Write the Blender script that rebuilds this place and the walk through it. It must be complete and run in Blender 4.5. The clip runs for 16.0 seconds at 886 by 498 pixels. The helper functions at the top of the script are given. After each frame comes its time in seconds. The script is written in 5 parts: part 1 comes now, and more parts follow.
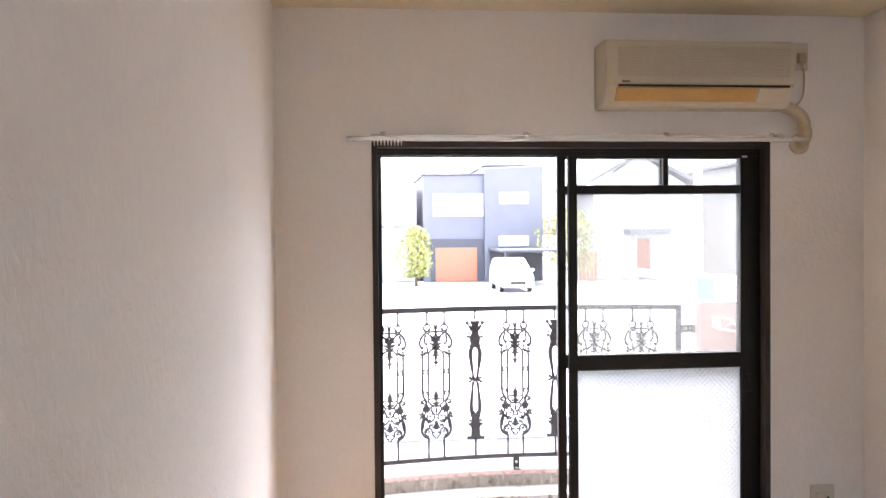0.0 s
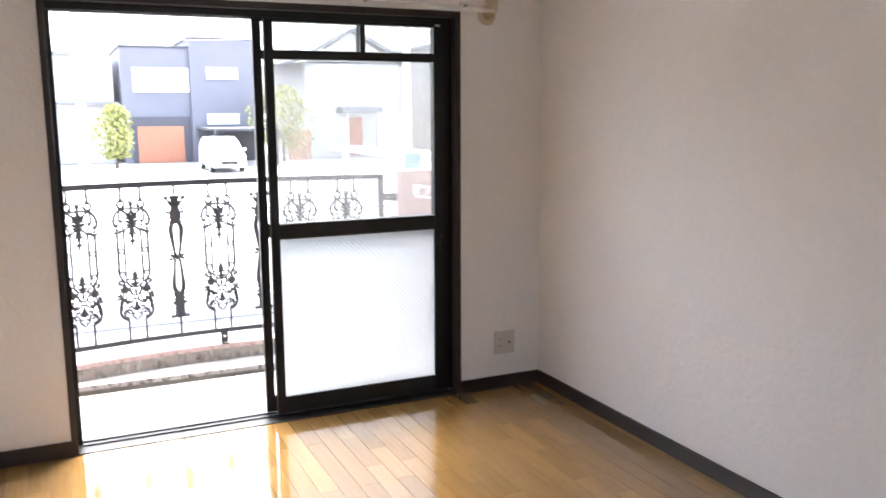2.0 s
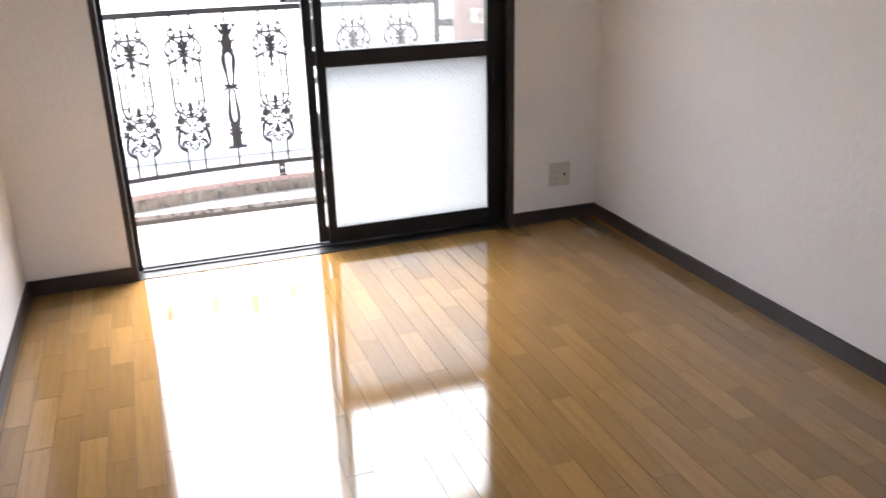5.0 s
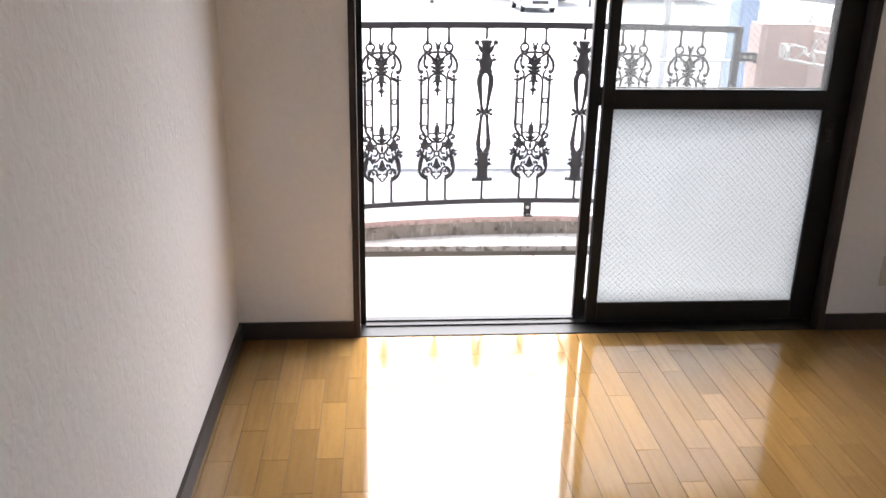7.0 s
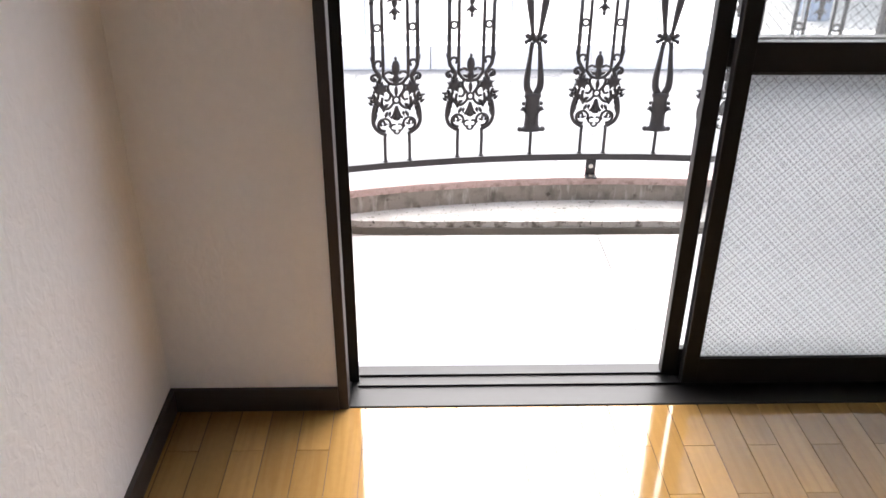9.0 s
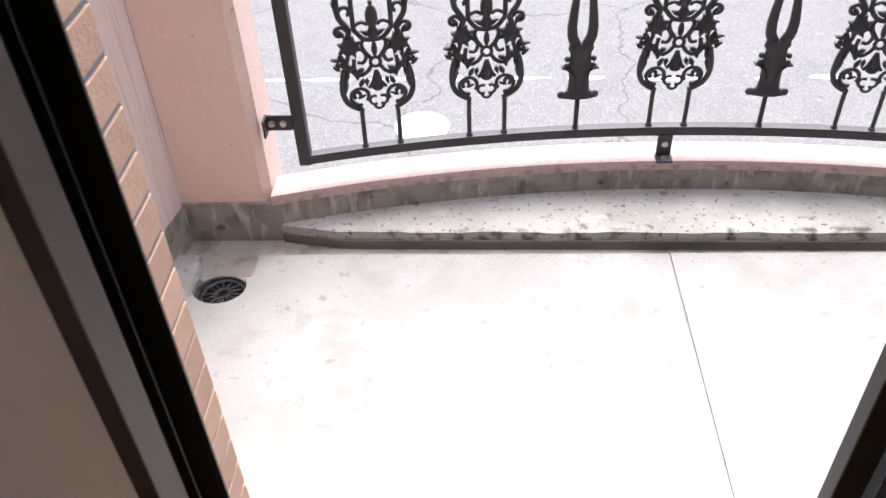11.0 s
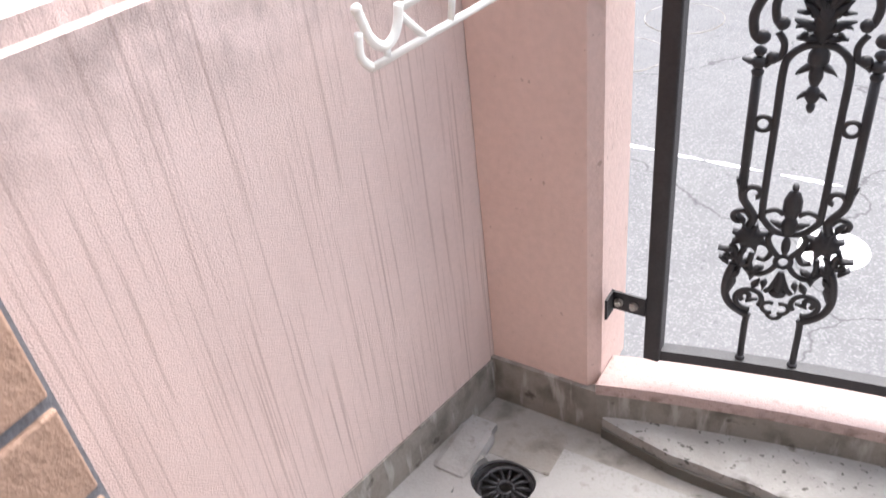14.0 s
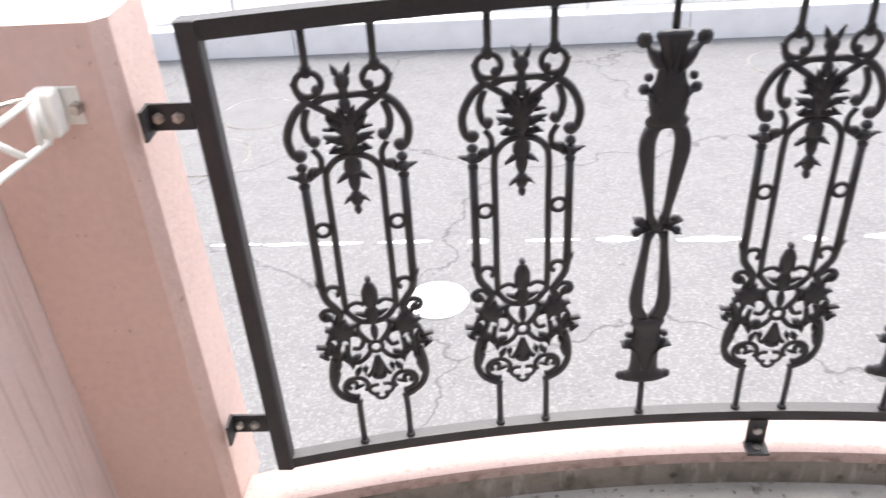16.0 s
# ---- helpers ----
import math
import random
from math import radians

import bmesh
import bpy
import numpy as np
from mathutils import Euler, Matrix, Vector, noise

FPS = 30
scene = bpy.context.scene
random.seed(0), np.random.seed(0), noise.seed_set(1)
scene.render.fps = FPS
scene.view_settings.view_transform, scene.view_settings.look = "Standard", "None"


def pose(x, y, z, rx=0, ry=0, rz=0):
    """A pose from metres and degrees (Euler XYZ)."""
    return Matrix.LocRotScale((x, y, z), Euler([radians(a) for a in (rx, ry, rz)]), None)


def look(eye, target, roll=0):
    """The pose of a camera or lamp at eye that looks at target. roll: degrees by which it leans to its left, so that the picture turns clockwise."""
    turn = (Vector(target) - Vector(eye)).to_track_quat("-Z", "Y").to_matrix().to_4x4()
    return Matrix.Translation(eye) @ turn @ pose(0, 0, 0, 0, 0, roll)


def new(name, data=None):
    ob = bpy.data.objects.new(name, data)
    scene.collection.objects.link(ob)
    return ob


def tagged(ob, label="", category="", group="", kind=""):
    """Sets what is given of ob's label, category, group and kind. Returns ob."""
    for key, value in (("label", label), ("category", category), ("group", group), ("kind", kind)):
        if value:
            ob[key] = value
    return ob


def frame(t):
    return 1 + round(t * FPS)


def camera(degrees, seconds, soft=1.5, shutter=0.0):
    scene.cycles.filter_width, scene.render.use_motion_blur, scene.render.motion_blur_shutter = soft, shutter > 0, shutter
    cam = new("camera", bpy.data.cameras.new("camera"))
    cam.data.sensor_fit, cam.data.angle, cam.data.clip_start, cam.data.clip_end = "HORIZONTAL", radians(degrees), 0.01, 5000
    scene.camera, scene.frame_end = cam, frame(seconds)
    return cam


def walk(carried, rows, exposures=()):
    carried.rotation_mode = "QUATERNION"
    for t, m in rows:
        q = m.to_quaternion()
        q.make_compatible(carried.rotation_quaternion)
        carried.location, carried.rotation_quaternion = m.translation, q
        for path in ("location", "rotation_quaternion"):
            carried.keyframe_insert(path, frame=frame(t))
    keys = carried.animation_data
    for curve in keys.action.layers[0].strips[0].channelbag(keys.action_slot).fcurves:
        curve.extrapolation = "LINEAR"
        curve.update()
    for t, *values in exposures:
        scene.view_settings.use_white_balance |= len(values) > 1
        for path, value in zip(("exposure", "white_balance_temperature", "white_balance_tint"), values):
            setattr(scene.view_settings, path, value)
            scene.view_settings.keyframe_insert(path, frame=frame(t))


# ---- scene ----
cam = camera(55.8, 16.0, shutter=0.25)
SKY, SUN = 0.13, 0.30
EXPOSURES = [(0, 4.13, 6150, 12), (0.5, 3.95, 6150, 12), (1.1, 3.83, 6100, 11.5), (1.6, 3.88, 6050, 10), (2.4, 4.05, 6050, 10), (3.5, 4.18, 6000, 9.5), (5.2, 3.9, 6100, 10), (7.5, 3.37, 6200, 10), (8.7, 3.22, 6250, 10), (10.8, 2.33, 6200, 12.5), (13, 2.2, 6150, 11.5), (15, 2.2, 6200, 10.5), (16, 2.26, 6350, 10.5)]
PATH = [
    (0, (-0.045, 0.116, 1.42), (0.15, 2.106, 1.383), -0.5),
    (0.5, (-0.075, 0.14, 1.406), (0.185, 2.123, 1.398), -0.4),
    (1, (-0.066, 0.117, 1.419), (0.363, 2.068, 1.322), -0.3),
    (1.5, (-0.027, 0.116, 1.406), (0.619, 1.996, 1.19), 0.0),
    (2, (0.021, 0.112, 1.368), (0.85, 1.903, 1.041), -0.3),
    (2.5, (0.049, 0.113, 1.353), (1.061, 1.785, 0.927), -0.4),
    (3, (0.053, 0.093, 1.309), (1.232, 1.633, 0.824), -0.8),
    (3.5, (0.056, 0.073, 1.317), (1.319, 1.517, 0.751), -0.6),
    (4, (0.07, 0.096, 1.289), (1.24, 1.567, 0.605), -1.6),
    (4.5, (0.119, 0.066, 1.254), (1.048, 1.694, 0.554), -2.1),
    (5, (0.156, 0.141, 1.335), (0.775, 1.907, 0.629), -1.5),
    (5.2, (0.133, 0.175, 1.322), (0.66, 1.979, 0.639), -0.8),
    (7.3, (0.095, 1.099, 1.325), (0.242, 2.975, 0.649), 1.0),
    (7.5, (0.093, 1.226, 1.324), (0.268, 3.106, 0.665), 0.4),
    (8, (0.071, 1.497, 1.312), (0.277, 3.347, 0.579), -1.3),
    (8.5, (0.168, 1.77, 1.316), (0.278, 3.6, 0.517), -0.4),
    (8.7, (0.191, 1.863, 1.311), (0.27, 3.669, 0.454), 0.0),
    (10.8, (0.353, 3.054, 1.319), (0.276, 4.593, 0.044), -1.8),
    (11, (0.383, 3.133, 1.317), (0.284, 4.656, 0.024), -2.7),
    (11.5, (0.442, 3.329, 1.277), (0.152, 4.766, -0.084), -3.8),
    (12, (0.398, 3.531, 1.298), (-0.001, 4.842, -0.158), -3.3),
    (12.5, (0.33, 3.65, 1.257), (-0.122, 4.938, -0.205), -4.9),
    (13, (0.293, 3.76, 1.264), (-0.457, 4.908, -0.193), -8.5),
    (13.5, (0.282, 3.766, 1.251), (-0.595, 4.954, -0.097), -8.4),
    (14, (0.28, 3.769, 1.282), (-0.648, 5.079, 0.089), -7.4),
    (14.5, (0.276, 3.781, 1.322), (-0.656, 5.158, 0.21), -8.0),
    (15, (0.284, 3.799, 1.325), (-0.509, 5.259, 0.212), -8.6),
    (15.5, (0.307, 3.815, 1.33), (-0.177, 5.397, 0.205), -6.1),
    (16, (0.35, 3.806, 1.342), (0.216, 5.474, 0.246), -3.9),
]
walk(cam, [(t, look(eye, target, roll)) for t, eye, target, roll in PATH], EXPOSURES)


# ---- world and light ----
world = bpy.data.worlds.new("overcast_sky")
scene.world = world
world.use_nodes = True
wn = world.node_tree.nodes
sky = wn.new("ShaderNodeTexSky")
sky.sky_type = "NISHITA"
sky.sun_disc = False
sky.sun_elevation, sky.sun_rotation = radians(63), radians(8)
sky.dust_density, sky.air_density, sky.ozone_density = 6.0, 1.0, 0.6
wn["Background"].inputs["Strength"].default_value = SKY
grey = wn.new("ShaderNodeHueSaturation")
grey.inputs["Saturation"].default_value = 0.55
world.node_tree.links.new(sky.outputs[0], grey.inputs["Color"])
world.node_tree.links.new(grey.outputs[0], wn["Background"].inputs["Color"])
sun = new("sun", bpy.data.lights.new("sun", "SUN"))
sun.data.energy, sun.data.angle, sun.data.color = SUN, radians(70), (1.0, 0.97, 0.93)
sun.matrix_world = look((0, 0, 8), (-0.06, -0.45, 7.11))


# ---- materials ----
def material(name, color, rough=0.6, metal=0.0, var=0.08, scale=6.0, fine=60.0, bump=0.0, bump_scale=200.0, spec=0.5, coat=0.0, island=False, rand=0.0):
    """Principled surface with broad and fine colour variation, and relief."""
    m = bpy.data.materials.new(name)
    m.use_nodes = True
    n, l = m.node_tree.nodes, m.node_tree.links
    p = n["Principled BSDF"]
    p.inputs["Roughness"].default_value, p.inputs["Metallic"].default_value = rough, metal
    p.inputs["Specular IOR Level"].default_value = spec
    p.inputs["Coat Weight"].default_value = coat
    p.inputs["Coat Roughness"].default_value = 0.08
    co = n.new("ShaderNodeTexCoord")
    a, b = n.new("ShaderNodeTexNoise"), n.new("ShaderNodeTexNoise")
    a.inputs["Scale"].default_value, b.inputs["Scale"].default_value = scale, fine
    a.inputs["Detail"].default_value = 6
    add = n.new("ShaderNodeMath")
    add.operation = "ADD"
    hsv = n.new("ShaderNodeHueSaturation")
    hsv.inputs["Color"].default_value = (*color, 1)
    rng = n.new("ShaderNodeMapRange")
    rng.inputs["From Min"].default_value, rng.inputs["From Max"].default_value = 0.6, 1.4
    rng.inputs["To Min"].default_value, rng.inputs["To Max"].default_value = 1 - var, 1 + var
    for t in (a, b):
        l.new(co.outputs["Object"], t.inputs["Vector"])
    l.new(a.outputs[0], add.inputs[0])
    l.new(b.outputs[0], add.inputs[1])
    l.new(add.outputs[0], rng.inputs["Value"])
    val = rng.outputs[0]
    if rand:
        info = n.new("ShaderNodeNewGeometry" if island else "ShaderNodeObjectInfo")
        r2 = n.new("ShaderNodeMapRange")
        r2.inputs["To Min"].default_value, r2.inputs["To Max"].default_value = 1 - rand, 1 + rand
        l.new(info.outputs["Random Per Island" if island else "Random"], r2.inputs["Value"])
        mul = n.new("ShaderNodeMath")
        mul.operation = "MULTIPLY"
        l.new(val, mul.inputs[0])
        l.new(r2.outputs[0], mul.inputs[1])
        val = mul.outputs[0]
    l.new(val, hsv.inputs["Value"])
    l.new(hsv.outputs[0], p.inputs["Base Color"])
    if bump:
        bn, bp = n.new("ShaderNodeTexNoise"), n.new("ShaderNodeBump")
        bn.inputs["Scale"].default_value, bn.inputs["Detail"].default_value = bump_scale, 4
        bp.inputs["Strength"].default_value, bp.inputs["Distance"].default_value = bump, 0.004
        l.new(co.outputs["Object"], bn.inputs["Vector"])
        l.new(bn.outputs[0], bp.inputs["Height"])
        l.new(bp.outputs[0], p.inputs["Normal"])
    return m


def mix_color(m, fac, color):
    """Lay a colour over a material's base colour by a factor socket."""
    n, l = m.node_tree.nodes, m.node_tree.links
    p = n["Principled BSDF"]
    mx = n.new("ShaderNodeMix")
    mx.data_type = "RGBA"
    old = p.inputs["Base Color"].links[0].from_socket
    l.new(fac, mx.inputs[0])
    l.new(old, mx.inputs[6])
    mx.inputs[7].default_value = (*color, 1)
    l.new(mx.outputs[2], p.inputs["Base Color"])


def blotches(m, stretch, scale, low, high, amount, detail=4.0):
    """A factor socket: blotches of noise, stretched along the axes."""
    n, l = m.node_tree.nodes, m.node_tree.links
    co, mp, nz, rg = n.new("ShaderNodeTexCoord"), n.new("ShaderNodeMapping"), n.new("ShaderNodeTexNoise"), n.new("ShaderNodeMapRange")
    mp.inputs["Scale"].default_value = stretch
    nz.inputs["Scale"].default_value, nz.inputs["Detail"].default_value = scale, detail
    rg.inputs["From Min"].default_value, rg.inputs["From Max"].default_value = low, high
    rg.inputs["To Max"].default_value = amount
    l.new(co.outputs["Object"], mp.inputs["Vector"])
    l.new(mp.outputs[0], nz.inputs["Vector"])
    l.new(nz.outputs[0], rg.inputs["Value"])
    return rg.outputs[0]


def wallpaper():
    m = material("wallpaper", (0.83, 0.806, 0.79), 0.75, var=0.03, scale=2.0, fine=40, spec=0.3)
    n, l = m.node_tree.nodes, m.node_tree.links
    co, mp, nz, bp = n.new("ShaderNodeTexCoord"), n.new("ShaderNodeMapping"), n.new("ShaderNodeTexNoise"), n.new("ShaderNodeBump")
    mp.inputs["Scale"].default_value = (1, 1, 0.75)
    nz.inputs["Scale"].default_value, nz.inputs["Detail"].default_value, nz.inputs["Roughness"].default_value = 46, 3, 0.5
    nz.inputs["Distortion"].default_value = 0.8
    bp.inputs["Strength"].default_value, bp.inputs["Distance"].default_value = 0.55, 0.0045
    l.new(co.outputs["Object"], mp.inputs["Vector"])
    l.new(mp.outputs[0], nz.inputs["Vector"])
    l.new(nz.outputs[0], bp.inputs["Height"])
    l.new(bp.outputs[0], n["Principled BSDF"].inputs["Normal"])
    mix_color(m, blotches(m, (1, 1, 0.6), 1.6, 0.58, 0.8, 0.25), (0.66, 0.63, 0.60))
    return m


def plank_wood():
    m = material("oak_flooring", (0.262, 0.151, 0.049), 0.085, var=0.06, scale=3, spec=0.5, rand=0.16, coat=0.75)
    n, l = m.node_tree.nodes, m.node_tree.links
    p = n["Principled BSDF"]
    co, mp, nz, info, va = n.new("ShaderNodeTexCoord"), n.new("ShaderNodeMapping"), n.new("ShaderNodeTexNoise"), n.new("ShaderNodeObjectInfo"), n.new("ShaderNodeVectorMath")
    geo = n.new("ShaderNodeNewGeometry")
    va.operation = "ADD"
    mul = n.new("ShaderNodeMath")
    mul.operation, mul.inputs[1].default_value = "MULTIPLY", 40
    l.new(info.outputs["Random"], mul.inputs[0])
    l.new(geo.outputs["Position"], va.inputs[0])
    l.new(mul.outputs[0], va.inputs[1])
    mp.inputs["Scale"].default_value = (70, 3.5, 1)
    nz.inputs["Scale"].default_value, nz.inputs["Detail"].default_value, nz.inputs["Distortion"].default_value = 1, 6, 0.6
    l.new(va.outputs[0], mp.inputs["Vector"])
    l.new(mp.outputs[0], nz.inputs["Vector"])
    rg = n.new("ShaderNodeMapRange")
    rg.inputs["From Min"].default_value, rg.inputs["From Max"].default_value, rg.inputs["To Max"].default_value = 0.45, 0.85, 0.5
    l.new(nz.outputs[0], rg.inputs["Value"])
    mix_color(m, rg.outputs[0], (0.165, 0.082, 0.022))
    return m


def pink_stucco(streaked=True):
    if not streaked:
        m = material("salmon_render", (0.67, 0.505, 0.45), 0.85, var=0.07, scale=3, fine=60, bump=0.35, bump_scale=120, spec=0.2)
        mix_color(m, blotches(m, (1, 1, 0.25), 6, 0.55, 0.8, 0.45), (0.47, 0.31, 0.25))
        mix_color(m, blotches(m, (1, 1, 0.7), 60, 0.68, 0.72, 0.5), (0.30, 0.20, 0.16))
        return m
    m = material("pink_stucco", (0.69, 0.565, 0.525), 0.9, var=0.06, scale=4, fine=110, bump=0.6, bump_scale=340, spec=0.2)
    mix_color(m, blotches(m, (1, 1, 0.014), 135, 0.60, 0.645, 0.36, 2.5), (0.33, 0.235, 0.20))
    mix_color(m, blotches(m, (1, 1, 0.016), 190, 0.60, 0.66, 0.26, 2.0), (0.36, 0.26, 0.225))
    mix_color(m, blotches(m, (1, 1, 0.3), 5, 0.56, 0.8, 0.4), (0.44, 0.34, 0.305))
    # grime washed down from the coping edge
    n, l = m.node_tree.nodes, m.node_tree.links
    geo, sep, rg, mu = n.new("ShaderNodeNewGeometry"), n.new("ShaderNodeSeparateXYZ"), n.new("ShaderNodeMapRange"), n.new("ShaderNodeMath")
    l.new(geo.outputs["Position"], sep.inputs[0])
    l.new(sep.outputs["Z"], rg.inputs["Value"])
    rg.inputs["From Min"].default_value, rg.inputs["From Max"].default_value = 0.76, 0.97
    mu.operation = "MULTIPLY"
    l.new(rg.outputs[0], mu.inputs[0])
    l.new(blotches(m, (1, 1, 0.8), 22, 0.38, 0.70, 0.65), mu.inputs[1])
    mix_color(m, mu.outputs[0], (0.20, 0.165, 0.145))
    return m


def concrete(name, color, dirt, amount=0.6):
    m = material(name, color, 0.85, var=0.08, scale=5, fine=120, bump=0.35, bump_scale=180, spec=0.3)
    mix_color(m, blotches(m, (1, 1, 1), 3.2, 0.52, 0.72, amount * 0.45), dirt)
    mix_color(m, blotches(m, (1, 1, 1), 22, 0.64, 0.72, amount), dirt)
    return m


def cracks(m, scale):
    """A factor socket: thin wandering cracks."""
    n, l = m.node_tree.nodes, m.node_tree.links
    co, nz, ad, vo, rg = n.new("ShaderNodeTexCoord"), n.new("ShaderNodeTexNoise"), n.new("ShaderNodeVectorMath"), n.new("ShaderNodeTexVoronoi"), n.new("ShaderNodeMapRange")
    nz.inputs["Scale"].default_value, nz.inputs["Detail"].default_value = 3.0, 6
    ad.operation = "MULTIPLY_ADD"
    ad.inputs[1].default_value = (0.5, 0.5, 0.5)
    vo.feature = "DISTANCE_TO_EDGE"
    vo.inputs["Scale"].default_value = scale
    rg.inputs["From Min"].default_value, rg.inputs["From Max"].default_value = 0.0, 0.006
    rg.inputs["To Min"].default_value, rg.inputs["To Max"].default_value = 0.75, 0.0
    l.new(co.outputs["Object"], nz.inputs["Vector"])
    l.new(nz.outputs["Color"], ad.inputs[0])
    l.new(co.outputs["Object"], ad.inputs[2])
    l.new(ad.outputs[0], vo.inputs["Vector"])
    l.new(vo.outputs["Distance"], rg.inputs["Value"])
    return rg.outputs[0]


def clear_glass():
    m = bpy.data.materials.new("window_glass")
    m.use_nodes = True
    n, l = m.node_tree.nodes, m.node_tree.links
    n.remove(n["Principled BSDF"])
    tr, gl, di, fr, m1, m2 = (n.new("ShaderNodeBsdf" + k) if k[0] != "*" else n.new("ShaderNode" + k[1:]) for k in ("Transparent", "Glossy", "Translucent", "*Fresnel", "*MixShader", "*MixShader"))
    tr.inputs[0].default_value = (0.85, 0.855, 0.85, 1)
    gl.inputs["Roughness"].default_value = 0.02
    di.inputs[0].default_value = (0.9, 0.9, 0.9, 1)
    fr.inputs["IOR"].default_value = 1.25
    m1.inputs[0].default_value = 0.016
    l.new(tr.outputs[0], m1.inputs[1])
    l.new(di.outputs[0], m1.inputs[2])
    l.new(fr.outputs[0], m2.inputs[0])
    l.new(m1.outputs[0], m2.inputs[1])
    l.new(gl.outputs[0], m2.inputs[2])
    l.new(m2.outputs[0], n["Material Output"].inputs["Surface"])
    return m


def figured_glass():
    m = material("figured_glass", (0.62, 0.64, 0.65), 0.5, var=0.02, spec=0.5)
    n, l = m.node_tree.nodes, m.node_tree.links
    p = n["Principled BSDF"]
    tl, mx = n.new("ShaderNodeBsdfTranslucent"), n.new("ShaderNodeMixShader")
    tl.inputs[0].default_value = (0.36, 0.37, 0.38, 1)
    co, mp, wa, wb, mu, bp = n.new("ShaderNodeTexCoord"), n.new("ShaderNodeMapping"), n.new("ShaderNodeTexWave"), n.new("ShaderNodeTexWave"), n.new("ShaderNodeMath"), n.new("ShaderNodeBump")
    mp.inputs["Rotation"].default_value = (0, radians(45), 0)
    for w, axis in ((wa, "X"), (wb, "Z")):
        w.bands_direction = axis
        w.inputs["Scale"].default_value = 32
        l.new(mp.outputs[0], w.inputs["Vector"])
    l.new(co.outputs["Object"], mp.inputs["Vector"])
    mu.operation = "MAXIMUM"
    l.new(wa.outputs["Fac"], mu.inputs[0])
    l.new(wb.outputs["Fac"], mu.inputs[1])
    bp.inputs["Strength"].default_value, bp.inputs["Distance"].default_value = 0.9, 0.003
    l.new(mu.outputs[0], bp.inputs["Height"])
    p.inputs["Transmission Weight"].default_value = 1.0
    p.inputs["IOR"].default_value = 1.3
    l.new(bp.outputs[0], p.inputs["Normal"])
    l.new(bp.outputs[0], tl.inputs["Normal"])
    fr = n.new("ShaderNodeMapRange")
    fr.inputs["To Min"].default_value, fr.inputs["To Max"].default_value = 0.75, 0.35
    l.new(mu.outputs[0], fr.inputs["Value"])
    l.new(fr.outputs[0], mx.inputs[0])
    l.new(p.outputs[0], mx.inputs[1])
    l.new(tl.outputs[0], mx.inputs[2])
    l.new(mx.outputs[0], n["Material Output"].inputs["Surface"])
    return m


WALL = wallpaper()
CEIL = material("ceiling_paper", (0.74, 0.66, 0.50), 0.85, var=0.04, bump=0.3, bump_scale=120)
WOOD = plank_wood()
SUBFLOOR = material("floor_joint", (0.10, 0.055, 0.022), 0.6)
SKIRT = material("dark_brown_skirting", (0.030, 0.021, 0.017), 0.45, var=0.15, scale=12)
BRONZE = material("black_bronze_aluminium", (0.010, 0.009, 0.009), 0.42, spec=0.3, metal=0.0, var=0.15, scale=10)
TRIM = material("dark_brown_wood_trim", (0.024, 0.015, 0.013), 0.5, var=0.15, scale=14)
RUBBER = material("black_rubber", (0.02, 0.02, 0.02), 0.6)
GLASS, FIGURED = clear_glass(), figured_glass()
STUCCO, SMOOTH_STUCCO = pink_stucco(), pink_stucco(False)
def mossy(m):
    mix_color(m, blotches(m, (1, 1, 0.6), 16, 0.52, 0.72, 0.7, 9.0), (0.07, 0.062, 0.05))
    mix_color(m, blotches(m, (1, 1, 1), 9, 0.56, 0.70, 0.55), (0.075, 0.066, 0.052))
    return m


SLAB = concrete("balcony_concrete", (0.355, 0.345, 0.335), (0.23, 0.21, 0.19), 0.8)
mix_color(SLAB, blotches(SLAB, (1, 1, 1), 9, 0.56, 0.7, 0.5, 8.0), (0.26, 0.245, 0.225))
mix_color(SLAB, blotches(SLAB, (1, 1, 1), 60, 0.68, 0.72, 0.6), (0.20, 0.18, 0.16))
mix_color(SLAB, blotches(SLAB, (1, 1, 1), 2.2, 0.50, 0.62, 0.55, 9.0), (0.285, 0.275, 0.262))
mix_color(SLAB, blotches(SLAB, (1, 1, 1), 17, 0.66, 0.70, 0.55, 6.0), (0.24, 0.225, 0.205))


def edge_speckle(m, axis, low, high, scale, amount, color):
    """Peppered dirt that thickens towards a worn edge of the slab."""
    n, l = m.node_tree.nodes, m.node_tree.links
    geo, sep, rg, mu = n.new("ShaderNodeNewGeometry"), n.new("ShaderNodeSeparateXYZ"), n.new("ShaderNodeMapRange"), n.new("ShaderNodeMath")
    l.new(geo.outputs["Position"], sep.inputs[0])
    l.new(sep.outputs[axis], rg.inputs["Value"])
    rg.inputs["From Min"].default_value, rg.inputs["From Max"].default_value = low, high
    mu.operation = "MULTIPLY"
    l.new(rg.outputs[0], mu.inputs[0])
    l.new(blotches(m, (1, 1, 1), scale, 0.50, 0.66, amount, 8.0), mu.inputs[1])
    mix_color(m, mu.outputs[0], color)


